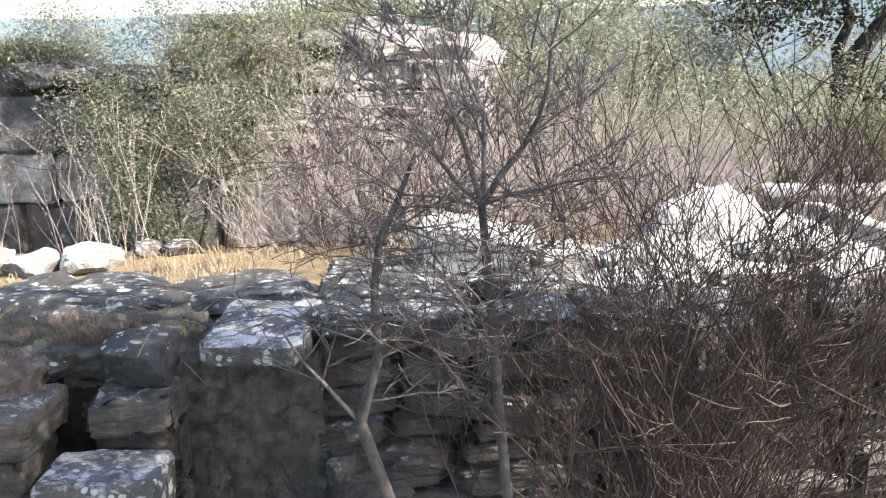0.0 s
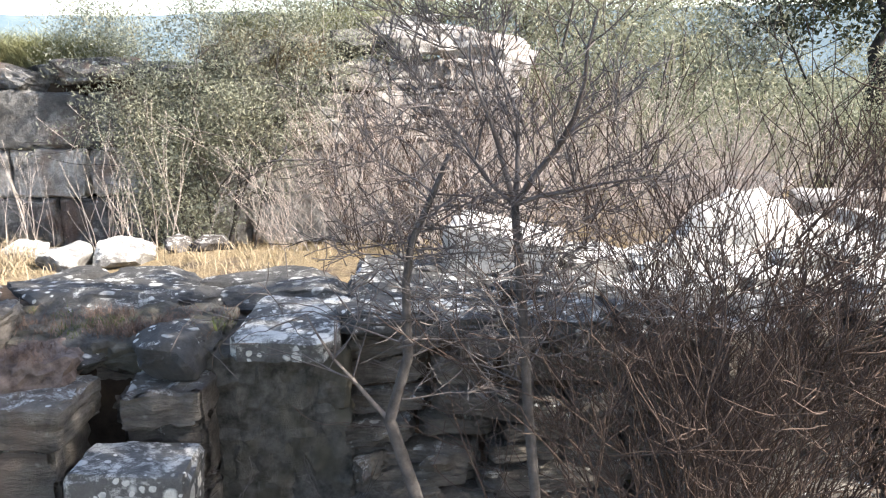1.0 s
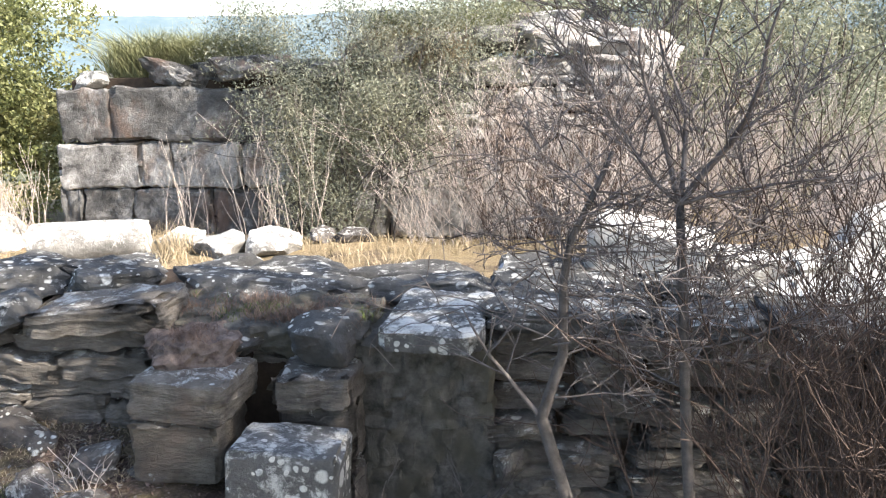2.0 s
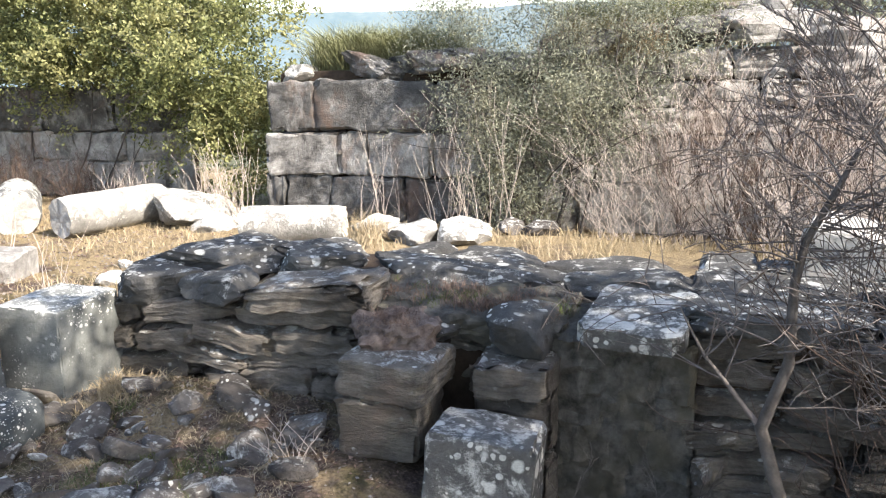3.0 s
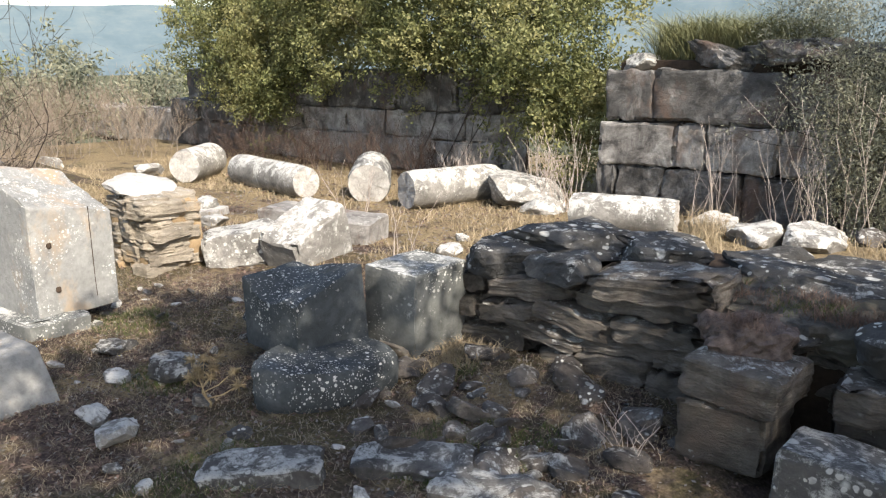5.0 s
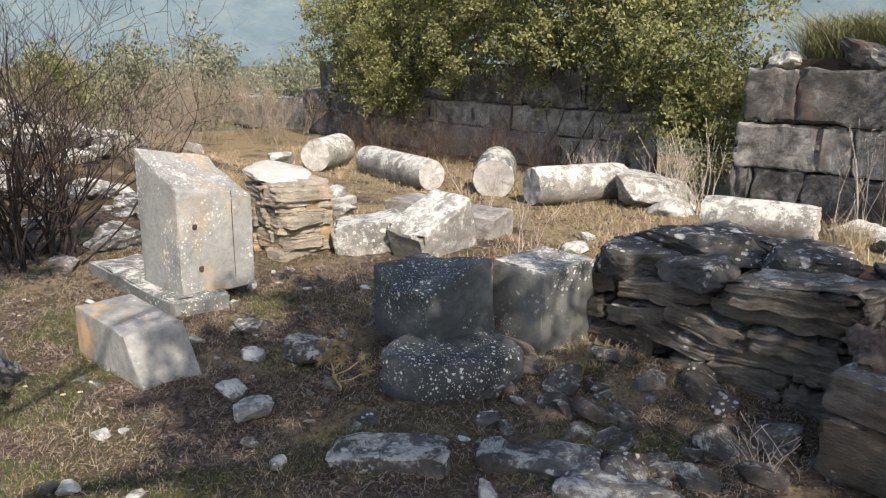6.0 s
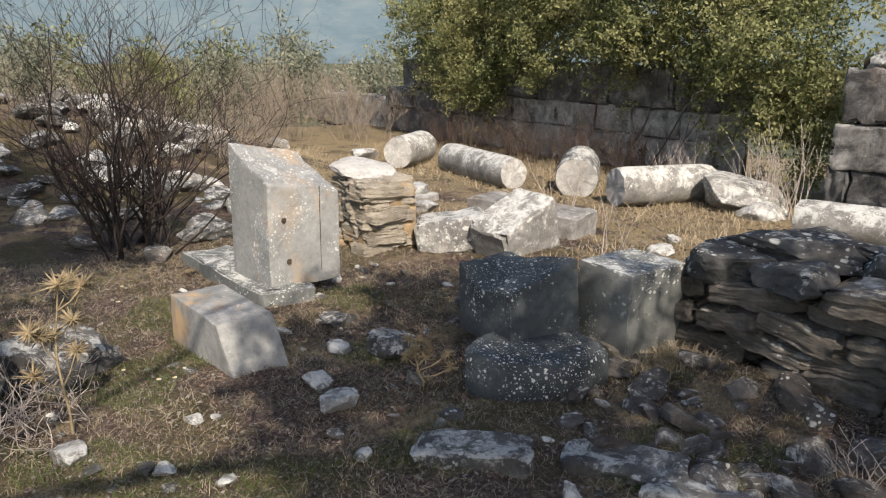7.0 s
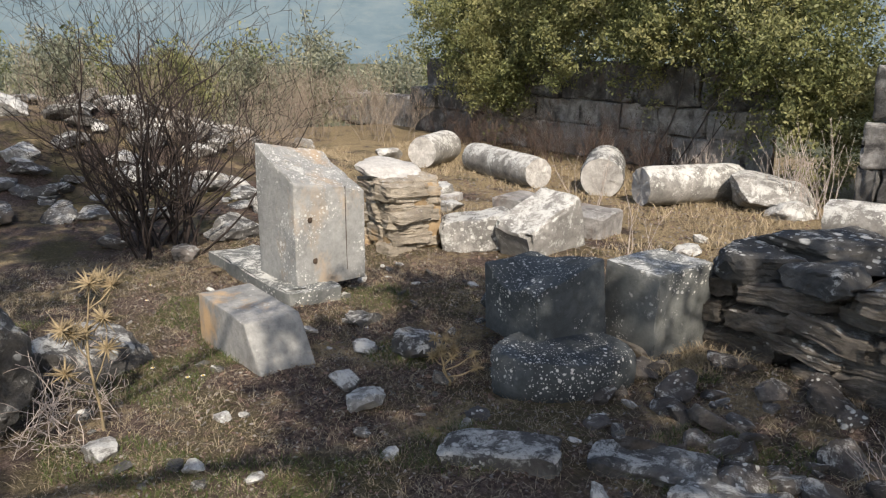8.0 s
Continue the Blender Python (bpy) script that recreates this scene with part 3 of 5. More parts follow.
# recess and pillar
for z0, h in ((-0.3, 0.17), (-0.13, 0.17), (0.04, 0.14), (0.18, 0.16), (0.34, 0.1)):
    course(near, SLABS, SB, rnd, -1.85, -1.2, 4.06, z0, z0 + h, (0.3, 0.5), 0.3, "stone", 0.02, 3)
for z0, z1 in ((-0.35, -0.05), (-0.05, 0.26)):
    course(near, SLABS, SB, rnd, -1.27, -0.93, 3.76, z0, z1, (0.34, 0.35), 0.4, "stone", 0.015, 2)
bedded(SLABS, SB, ((-1.1, 0.335, 0.34, 0.16, -3),), 3.72, 0.42)
bedded(CAPS, CB, ((-1.1, 0.515, 0.31, 0.2, 2),), 3.74, 0.42)
# panel of mortar under the lichen block
piece("mortar_panel", box_mesh("mortar_panel", M_MORTAR, (0.62, 0.9, 1.0), 77, 0.05, 26, 0.03, 0.15, freq=9), near, (-0.66, 4.42, 0.0))
piece("stone", box_mesh("lichen_block", M_CAP, (0.44, 0.6, 0.1), 78, 0.04, 10, 0.12, 0.35), near, (-0.605, 4.14, 0.55), (3, 1, -3))
# right stretch: thin slabs, deep joints
z = -0.5
while z < 0.5:
    h = rnd.uniform(0.07, 0.16)
    course(near, SLABS, SB, rnd, -0.43 + rnd.uniform(0, 0.05), 2.5, 3.98 + rnd.uniform(0, 0.1), z, z + h, (0.25, 0.8), 0.3, "stone", 0.07, 4.5, 0.02)
    z += h
PALE = [box_mesh("pale_top_stone", M_DRUM, (0.6, 0.5, 0.12), 230 + i, 0.1, 6, 0.2, 0.6, 0.015) for i in range(6)]
course(near, TOPS, TB, rnd, -0.4, 2.6, 3.95, 0.52, 0.62, (0.35, 0.8), 0.48, "stone", 0.05, 6)
course(near, TOPS, TB, rnd, -0.4, 1.0, 4.4, 0.52, 0.62, (0.35, 0.8), 0.42, "stone", 0.05, 6)
course(near, PALE, TB, rnd, 1.0, 2.6, 4.4, 0.52, 0.63, (0.25, 0.6), 0.48, "stone", 0.05, 8)
course(near, TOPS, TB, rnd, -0.4, 0.08, 4.8, 0.52, 0.62, (0.25, 0.5), 0.48, "stone", 0.05, 6)
course(near, PALE, TB, rnd, 0.74, 2.6, 4.82, 0.53, 0.66, (0.25, 0.6), 0.48, "stone", 0.06, 9)


# ---- single blocks ----
def single(name, me, loc, rot, label, category="block", group=""):
    ob = piece(name, me, None, loc, rot)
    return tagged(ob, label, category, group)


single("stone_block", box_mesh("stub_lower", M_PIER, (0.37, 0.36, 0.27), 501, 0.065, 9, 0.07, 0.45, 0.012), (-1.62, 3.66, 0.155), (0, 0, 2), "dark rough block at the foot of the wall")
single("stone_block", box_mesh("stub_upper", M_PIER, (0.41, 0.4, 0.17), 502, 0.06, 9, 0.09, 0.45, 0.012), (-1.59, 3.68, 0.375), (0, 2, -2), "flat dark block lying on another block")
single("stone_block", rock_mesh("stub_rubble", M_EARTH, (0.4, 0.42, 0.26), 503, 0.25, 9, 0.35), (-1.64, 3.84, 0.47), (0, 0, 8), "crumbling earthy stone on top of a pier")
single("stone_block", box_mesh("lichen_cap", M_CAP, (0.44, 0.36, 0.62), 504, 0.03, 10, 0.06, 0.25), (-1.14, 3.48, -0.07), (-6, 4, 5), "squared dark block spotted with white lichen")


def hollow_top(c, w):
    """Top rising to a ridge at the back, with a hollow worn into the front."""
    if c.z > 0:
        w.z += c.z * (0.07 * c.y * (c.x + 1) / 2 - 0.04 * max(0.0, -c.x) * max(0.0, c.y) - 0.035 * max(0.0, 1 - (c.x + 0.15) ** 2 * 2.2) * max(0.0, 0.7 - c.y) + 0.03 * max(0.0, -c.x - 0.6))
    if c.x > 0:
        w.x -= 0.02 * c.x * c.z


single("stone_block", box_mesh("ashlar_a", M_SLATE, (0.5, 0.46, 0.38), 510, 0.02, 12, 0.025, 0.08, form=hollow_top), (-3.84, 3.16, 0.325), (1, 0, -3), "dark blue-grey squared block spotted with lichen")
single("stone_block", box_mesh("ashlar_b", M_GREY, (0.38, 0.46, 0.5), 511, 0.024, 12, 0.025, 0.15), (-3.56, 3.75, 0.28), (0, 2, 3), "grey squared block with white lichen top beside the wall")
single("boulder", rock_mesh("low_stone", M_SLATE, (0.62, 0.44, 0.4), 512, 0.06, 2, 0.4, 5, 1.1), (-3.53, 3.0, 0.06), (4, 3, 66), "rounded dark boulder under a squared block", "boulder")
single("stone_block", rock_mesh("wedge_pale", M_RUBBLE, (0.3, 0.25, 0.2), 513), (-3.5, 3.62, 0.02), (0, 0, 20), "small ochre packing stone under a block")
# inscribed-looking slab standing on its plinth
def broken_top(c, w):
    if c.z > 0:
        w.z += c.z * (-0.10 * c.x - 0.05 * c.y + 0.05 * max(0.0, -c.x - 0.5) + 0.02 * noise.noise(Vector((c.x * 4, c.y * 4, 0))))


slab = thing("standing_slab", (-5.83, 2.66, 0.1), "upright grey marble slab with broken slanting top", "slab", rz=5)
piece("slab_body", box_mesh("slab_body", M_SLAB, (0.56, 0.55, 0.78), 520, 0.014, 11, 0.018, 0.1, form=broken_top), slab, (0, 0, 0.37))
# Dark lumps and a dark strip put the shade of holes and crack into colour.
hole = rock_mesh("dowel_hole", M_CORE, (0.02, 0.03, 0.04), 5, 0.05, 4, 0.6, 2)
piece("dowel_hole", hole, slab, (0.281, -0.16, 0.45))
piece("dowel_hole", hole, slab, (0.281, -0.13, 0.16))
crack = box_mesh("crack", M_CORE, (0.006, 0.004, 0.6), 6, 0.01, 4, 0.1)
piece("crack", crack, slab, (0.281, 0.12, 0.36), (0, 0, 0))
single("plinth", box_mesh("plinth", M_GREY, (1.5, 0.42, 0.16), 521, 0.03, 9, 0.06, 0.2), (-6.15, 2.46, 0.02), (0, 0, 2), "worn flat plinth of grey marble", "plinth")


def sloped_front(c, w):
    if c.x > 0:
        w.x -= 0.11 * c.x * (c.z + 1)


single("stone_block", box_mesh("fallen_block", M_STAINED, (0.84, 0.33, 0.3), 522, 0.016, 9, 0.02, 0.08, form=sloped_front), (-4.75, 1.83, 0.125), (0, 2, 5), "fallen grey marble block with an orange stain")

# rubble pier behind the slab
pier = thing("rubble_pier", (-6.65, 3.85, 0), "broken pier of thin ochre stones", "pier")
rr = random.Random(3)
pshape = [box_mesh("pier_stone", M_RUBBLE, (0.4, 0.4, 0.09), 540 + i, 0.08, 4, 0.16, 0.3, 0.015) for i in range(5)]
piece("pier_core", box_mesh("pier_core", M_OCHRE, (0.56, 0.52, 0.62), 548, 0.06, 10, 0.1, 0.3), pier, (0, 0.02, 0.26))
for k in range(8):
    for s in (-0.19, 0.02, 0.2):
        piece("pier_stone", rr.choice(pshape), pier, (s + rr.uniform(-0.03, 0.03), rr.uniform(-0.1, -0.04), 0.02 + 0.072 * k), (rr.uniform(-4, 4), rr.uniform(-6, 6), rr.uniform(-14, 14)), (rr.uniform(0.55, 0.8), rr.uniform(0.9, 1.1), rr.uniform(0.9, 1.3)))
    for s in (-0.1, 0.13):
        piece("pier_stone", rr.choice(pshape), pier, (rr.uniform(0.1, 0.16), s + rr.uniform(-0.02, 0.02), 0.05 + 0.072 * k), (rr.uniform(-6, 6), rr.uniform(-4, 4), rr.uniform(-14, 14)), (rr.uniform(0.7, 0.9), rr.uniform(0.5, 0.8), rr.uniform(0.9, 1.3)))
piece("pier_stone", rock_mesh("pier_cap", M_MARBLE, (0.62, 0.5, 0.13), 549), pier, (-0.1, 0, 0.63), (6, 9, 20))


def drum(loc, rz, length, radius, label, tilt=0, seed=0, taper=0.04, mat=M_DRUM):
    """A fallen column drum: worn cylinder with broken ends, shaft and the fresher end face as parts."""
    rd = random.Random(seed)
    off = Vector((rd.uniform(-9, 9), rd.uniform(-9, 9), 0))
    rings, sides, verts, faces = 16, 40, [], []
    for i in range(rings + 1):
        q = i / rings
        e = 0.045 if i in (0, rings) else 0.012 if i in (1, rings - 1) else 0
        for k in range(sides):
            a = 2 * math.pi * k / sides
            r = radius * (1 - taper * q) - e * radius * 1.5
            d = Vector((math.cos(a), math.sin(a), q * 2))
            r *= 1 + 0.025 * noise.noise(d * 1.6 + off) + 0.012 * noise.noise(d * 6 + off)
            x = (q - 0.5) * length + (0.02 * noise.noise(d * 3 + off) if i in (0, rings) else 0)
            verts.append((x, math.cos(a) * r, math.sin(a) * r))
    for i in range(rings):
        for k in range(sides):
            a, b = i * sides + k, i * sides + (k + 1) % sides
            faces.append((a, a + sides, b + sides, b))
    ob = thing("column_drum", (loc[0], loc[1], loc[2] + radius * 0.93), label, "column drum", "fallen column drums", rz=rz)
    ob.rotation_euler.y = radians(tilt)
    piece("shaft", mesh_from("shaft", verts, faces, mat), ob)
    for s in (0, rings):
        ev = [Vector(v) for v in verts[s * sides:(s + 1) * sides]]
        mid = sum(ev, Vector()) / sides
        ring2 = [mid + (v - mid) * 0.7 + Vector((0.008 * noise.noise(v * 3), 0, 0)) for v in ev]
        vs = ev + ring2 + [mid]
        fs = []
        for k in range(sides):
            m = (k + 1) % sides
            q = [(k, m, sides + m, sides + k), (sides + k, sides + m, 2 * sides)]
            fs += [t if s else t[::-1] for t in q]
        piece("end_face", mesh_from("end_face", vs, fs, M_MARBLE), ob)
    return ob


drum((-10.6, 6.75, 0), -57, 0.9, 0.24, "short marble column drum lying in dry grass", 0, 1)
drum((-8.95, 6.76, 0), -8, 1.7, 0.205, "long smooth marble column drum lying in dry grass", 0, 2)
drum((-7.6, 7.22, 0.03), -48, 0.62, 0.235, "broken column drum with a lichened end", 10, 3, -0.1, M_CAP)
drum((-6.55, 7.5, 0), 74, 1.2, 0.22, "sunlit column drum spotted with lichen", 0, 4)
drum((-4.08, 7.07, 0.05), 18, 0.95, 0.19, "pale column drum lying behind the near wall", 0, 5)
single("boulder", rock_mesh("big_pale", M_DRUM, (0.95, 0.8, 0.42), 560), (-5.85, 8.0, 0.15), (0, 8, 30), "pale cracked boulder beside the wall gap", "boulder")

# blocks lying in the court
single("stone_block", box_mesh("court_a", M_DRUM, (0.6, 0.42, 0.3), 561, 0.06, 6, 0.08, 0.25), (-6.2, 4.38, 0.12), (0, -8, 52), "broken pale marble block in dry grass")
single("stone_block", box_mesh("court_b", M_DRUM, (0.42, 0.66, 0.5), 562, 0.05, 6, 0.08, 0.25), (-5.74, 4.72, 0.14), (24, 8, 10), "tilted pale marble block in dry grass")
single("stone_block", box_mesh("court_c", M_ASHLAR, (1.2, 0.42, 0.26), 563, 0.05, 6, 0.08, 0.25), (-6.35, 5.4, 0.11), (0, 3, 18), "long grey block lying in dry grass")
single("boulder", rock_mesh("court_d", M_SLATE, (0.55, 0.5, 0.5), 564), (-4.28, 3.42, 0.2), (0, 10, 0), "dark rounded stone leaning on squared blocks", "boulder")
single("stone_block", box_mesh("court_e", M_MARBLE, (0.6, 0.4, 0.1), 565, 0.06, 5, 0.12, 0.2), (-8.2, 5.2, 0.04), (0, 0, 30), "flat pale stone in dry grass")
# behind the near wall, to the east
single("stone_block", box_mesh("white_block", M_MARBLE, (0.62, 0.45, 0.36), 570, 0.05, 7, 0.05, 0.2), (0.42, 5.06, 0.63), (0, 9, -14), "sunlit white marble block on the wall")
single("boulder", rock_mesh("peak_rock", M_MARBLE, (0.85, 0.7, 0.85), 573, 0.16, 11, 0.9), (1.83, 5.45, 0.34), (0, 6, 10), "sunlit white pointed boulder among bare stems", "boulder")
single("stone_block", box_mesh("orthostat", M_PIER, (0.31, 0.3, 0.95), 572, 0.03, 8, 0.05, 0.15), (1.40, 3.95, 0.12), (0, -4, 5), "upright grey stone standing in the wall")
single("stone_block", box_mesh("east_a", M_DRUM, (0.95, 0.55, 0.22), 573, 0.05, 6, 0.1, 0.15), (2.75, 5.7, 0.4), (4, 16, -55), "long sunlit marble slab tipped on its edge")
single("stone_block", box_mesh("east_b", M_MARBLE, (0.95, 0.55, 0.22), 574, 0.05, 6, 0.1, 0.15), (3.35, 6.1, 0.42), (-8, 14, -40), "tilted white marble slab")
single("stone_block", box_mesh("east_c", M_ASHLAR, (1.3, 0.6, 0.3), 575, 0.04, 6, 0.1, 0.15), (3.9, 7.6, 0.38), (0, 0, -12), "flat grey slab in the thicket")
single("stone_block", box_mesh("east_d", M_ASHDARK, (1.0, 0.6, 0.5), 576, 0.03, 6, 0.06, 0.1), (2.78, 8.3, 0.38), (0, 0, -3), "dark squared block among olive scrub")

rnd = random.Random(21)
# (x, y, size, kind): 1 pale, 0 dark, 2 lichened
for x, y, s, kind in ((-2.6, 6.4, 1.2, 1), (-3.1, 6.75, 1.1, 1), (-2.85, 6.6, 0.8, 1), (-2.2, 6.5, 1.2, 1), (-3.3, 6.5, 0.8, 1), (-1.95, 6.9, 1.0, 0), (-1.7, 6.9, 1.2, 0), (-0.2, 6.0, 0.9, 1), (0.9, 5.3, 1.3, 1), (1.1, 5.0, 1.0, 1), (2.3, 5.0, 1.2, 1), (2.2, 4.6, 1.0, 1), (2.9, 4.9, 1.1, 1), (0.0, 5.5, 1.0, 1),
                     (-5.4, 7.7, 1.3, 1), (-4.9, 5.6, 0.6, 1), (-5.2, 6.1, 0.5, 1), (-6.9, 5.9, 0.8, 1), (-7.6, 5.0, 0.9, 1), (-8.2, 5.3, 1.3, 1), (-11.5, 6.5, 1.2, 1), (-12.5, 5.5, 1.2, 1), (-7.2, 3.2, 1.5, 2), (-7.6, 2.7, 1.4, 2), (-7.1, 2.1, 1.1, 0), (-7.9, 1.7, 1.0, 0),
                     (-4.3, 2.62, 1.0, 2), (-3.8, 2.03, 0.55, 1), (-4.07, 2.05, 0.5, 1), (-4.95, 2.6, 0.6, 2), (-4.45, 2.35, 0.4, 1), (-5.05, 1.0, 1.7, 2), (-3.92, 0.83, 0.45, 1), (-3.6, 1.12, 0.25, 1), (-4.0, 1.37, 0.25, 1), (-3.85, 2.5, 0.35, 2), (-3.4, 2.4, 0.3, 2),
                     (-9.5, 0.9, 1.8, 0), (-8.6, 3.4, 1.2, 1), (-9.3, 3.9, 1.3, 1)):
    shape = rnd.choice((RUBBLE, WHITES, LICHENED)[kind])
    ob = single("loose_stone", shape, (x, y, ground_z(x, y) + 0.045 * s), (rnd.uniform(-12, 12), rnd.uniform(-12, 12), rnd.uniform(0, 360)), ("dark loose stone in the litter", "pale loose stone lying on dry ground", "grey loose stone crusted with lichen")[kind], "stone", "loose stones")
    ob.scale = (s, s, s * 0.85)
# bank of fallen stones to the south-west
for k in range(130):
    x, y = rnd.uniform(-14.5, -8.8), rnd.uniform(-0.5, 4.6)
    rise = 0.9 * smooth(-9.3, -12.5, x) * (1 - 0.6 * smooth(2.5, 4.8, y))
    s = rnd.uniform(0.5, 1.6)
    single("fallen_stone", rnd.choice(LICHENED if k % 3 else WHITES), (x, y, rise - 0.02 + 0.03 * s), (rnd.uniform(-20, 20), rnd.uniform(-20, 20), rnd.uniform(0, 360)), "grey fallen stone on the rubble bank", "stone", "rubble bank").scale = (s, s, s * 0.7)
single("boulder", rock_mesh("edge_boulder", M_CRUSTED, (0.62, 0.6, 0.62), 581, 0.12, 12, 0.8, 5), (-4.55, 0.36, 0.17), (0, 8, 30), "grey boulder crusted with lichen beside a thistle", "boulder")
flat = [box_mesh("flat_stone", M_CRUSTED, (0.5, 0.24, 0.11), 590 + i, 0.09, 5, 0.14, 0.3, 0.01) for i in range(3)]
single("flat_stone", flat[0], (-3.02, 2.25, 0.02), (0, -4, 42), "long flat stone crusted with white lichen", "stone", "loose stones")
single("flat_stone", flat[1], (-2.6, 2.72, 0.0), (0, 0, 38), "long flat stone sunk in the litter", "stone", "loose stones")
single("flat_stone", flat[2], (-2.2, 2.75, -0.01), (0, 0, 20), "long flat stone sunk in the litter", "stone", "loose stones")
for k in range(46):
    x, y = rnd.uniform(-3.4, -1.7), rnd.uniform(2.75, 3.85)
    s = rnd.uniform(0.35, 1.0)
    single("rubble", rnd.choice(RUBBLE), (x, y, ground_z(x, y) + 0.015 * s), (rnd.uniform(-30, 30), rnd.uniform(-30, 30), rnd.uniform(0, 360)), "dark rubble stone in the litter", "stone", "rubble at the wall foot").scale = (s, s, s * 0.8)
for k in range(30):
    x, y = rnd.uniform(-0.9, 2.0), rnd.uniform(3.2, 3.95)
    s = rnd.uniform(0.5, 1.3)
    single("rubble", rnd.choice(RUBBLE), (x, y, ground_z(x, y) + 0.02 * s), (rnd.uniform(-30, 30), rnd.uniform(-30, 30), rnd.uniform(0, 360)), "dark rubble stone in the litter", "stone", "rubble at the wall foot").scale = (s, s, s * 0.8)

GRIT = [rock_mesh("grit", (M_CRUSTED, M_DRUM, M_TOP)[i % 3], (0.05, 0.04, 0.03), 480 + i, 0.12, 8, 0.45, 2) for i in range(6)]
for k in range(120):
    x, y = rnd.uniform(-6.2, -1.8), rnd.uniform(0.7, 3.7)
    s = rnd.uniform(0.5, 1.8)
    single("pebble", rnd.choice(GRIT), (x, y, ground_z(x, y) + 0.006 * s), (rnd.uniform(-30, 30), rnd.uniform(-30, 30), rnd.uniform(0, 360)), "small grey stone chip in the litter", "stone", "stone chips").scale = (s, s, s * 0.8)

# ochre stones bedded in the wall foot
for x, z, s in ((-0.28, -0.05, 1.0), (-0.12, -0.2, 1.2), (-0.34, -0.25, 0.9), (0.05, -0.05, 0.8), (-0.2, 0.1, 0.7)):
    single("rubble", rock_mesh("ochre_stone", M_PIER, (0.26 * s, 0.16 * s, 0.13 * s), int(x * 90) + 700, 0.2, 14, 0.4), (x, 3.99, z), (rnd.uniform(-20, 20), rnd.uniform(-20, 20), rnd.uniform(0, 90)), "brown stone bedded in the wall foot", "stone", "rubble at the wall foot")


# ---- plants ----
def crown_points(rnd, n, lobes, ragged=0.35, clump=0.16, hollow=0.45):
    """Leaf places in clumps near the surface of several lobes (centre, radii)."""
    out = []
    vol = [math.sqrt(r[0] * r[1] * r[2]) for _, r in lobes]
    while len(out) < n:
        (c, r) = rnd.choices(lobes, vol)[0]
        d = Vector((rnd.gauss(0, 1), rnd.gauss(0, 1), rnd.gauss(0, 1))).normalized()
        q = hollow + (1 - hollow) * rnd.random() ** 0.6
        q *= 1 + ragged * noise.noise(d * 2.7 + Vector(c)) + ragged * 0.7 * noise.noise(d * 6.5 + Vector(c) * 2)
        p = Vector(c) + Vector([a * b * q for a, b in zip(d, r)])
        if q > 0.6 and noise.noise(p * 1.9) < -0.16:
            continue
        way = (Vector([a / b for a, b in zip(d, r)]).normalized() + Vector((rnd.gauss(0, 0.5), rnd.gauss(0, 0.5), rnd.gauss(0.25, 0.5)))).normalized() * clump * 2.6
        for _ in range(rnd.randint(18, 46)):
            u = rnd.random()
            g = clump * (0.35 + 0.75 * (1 - u))
            w = p + way * u
            out.append((w.x + rnd.gauss(0, g), w.y + rnd.gauss(0, g), max(0.02, w.z + rnd.gauss(0, g * 0.8))))
    return out[:n]


def leafy(name, base, lobes, n, size, mat, bark, label, seed, trunks=5, category="bush", width=0.42, clump=0.16, ragged=0.35, trunk_r=0.035, hollow=0.45, group="", fork=0.0):
    rnd = random.Random(seed)
    ob = thing(name, base, label, category, group)
    b = Vector(base)
    pts = [tuple(Vector(p) - b) for p in crown_points(rnd, n, lobes, ragged, clump, hollow)]
    piece("crown", leaf_cloud("crown", mat, pts, [size * rnd.uniform(0.6, 1.25) for _ in pts], seed, width), ob)
    verts, faces = [], []
    for k in range(trunks):
        c, r = lobes[k % len(lobes)]
        tip = Vector(c) - b + Vector([rnd.uniform(-0.4, 0.4) * q for q in r])
        s = Vector((tip.x * 0.35 + rnd.uniform(-0.15, 0.15), tip.y * 0.35, -0.05)) if not fork else Vector((0, 0, fork))
        grow(verts, faces, rnd, s, tip - s, (tip - s).length * 1.1, trunk_r * rnd.uniform(0.7, 1.2), 2, 0.55, 0.1, (3, 5), 0.1)
    if fork:
        tube(verts, faces, [Vector((0, 0, -0.1)), Vector((0.05, 0.02, fork * 0.5)), Vector((0, 0, fork + 0.1))], [trunk_r * 2.6, trunk_r * 2.1, trunk_r * 1.8], 10)
    piece("trunk", mesh_from("trunk", verts, faces, bark), ob)
    return ob


leafy("evergreen_bush", (-9.6, 9.2, 0), [((-6.3, 8.95, 1.75), (1.0, 0.7, 0.85)), ((-7.75, 9.05, 2.2), (1.5, 0.85, 0.95)), ((-9.55, 9.1, 2.3), (1.7, 0.85, 1.0)), ((-11.4, 9.1, 2.1), (1.7, 0.85, 1.05)), ((-12.9, 9.2, 2.1), (1.5, 0.8, 0.9)), ((-5.95, 9.0, 0.95), (0.5, 0.4, 0.6)), ((-11.9, 8.9, 1.3), (0.8, 0.5, 0.5))],
      200000, 0.057, M_LEAF, M_BARK, "large dense evergreen bush over a stone wall", 31, 9, clump=0.085, ragged=0.95, trunk_r=0.016, width=0.5, hollow=0.62)
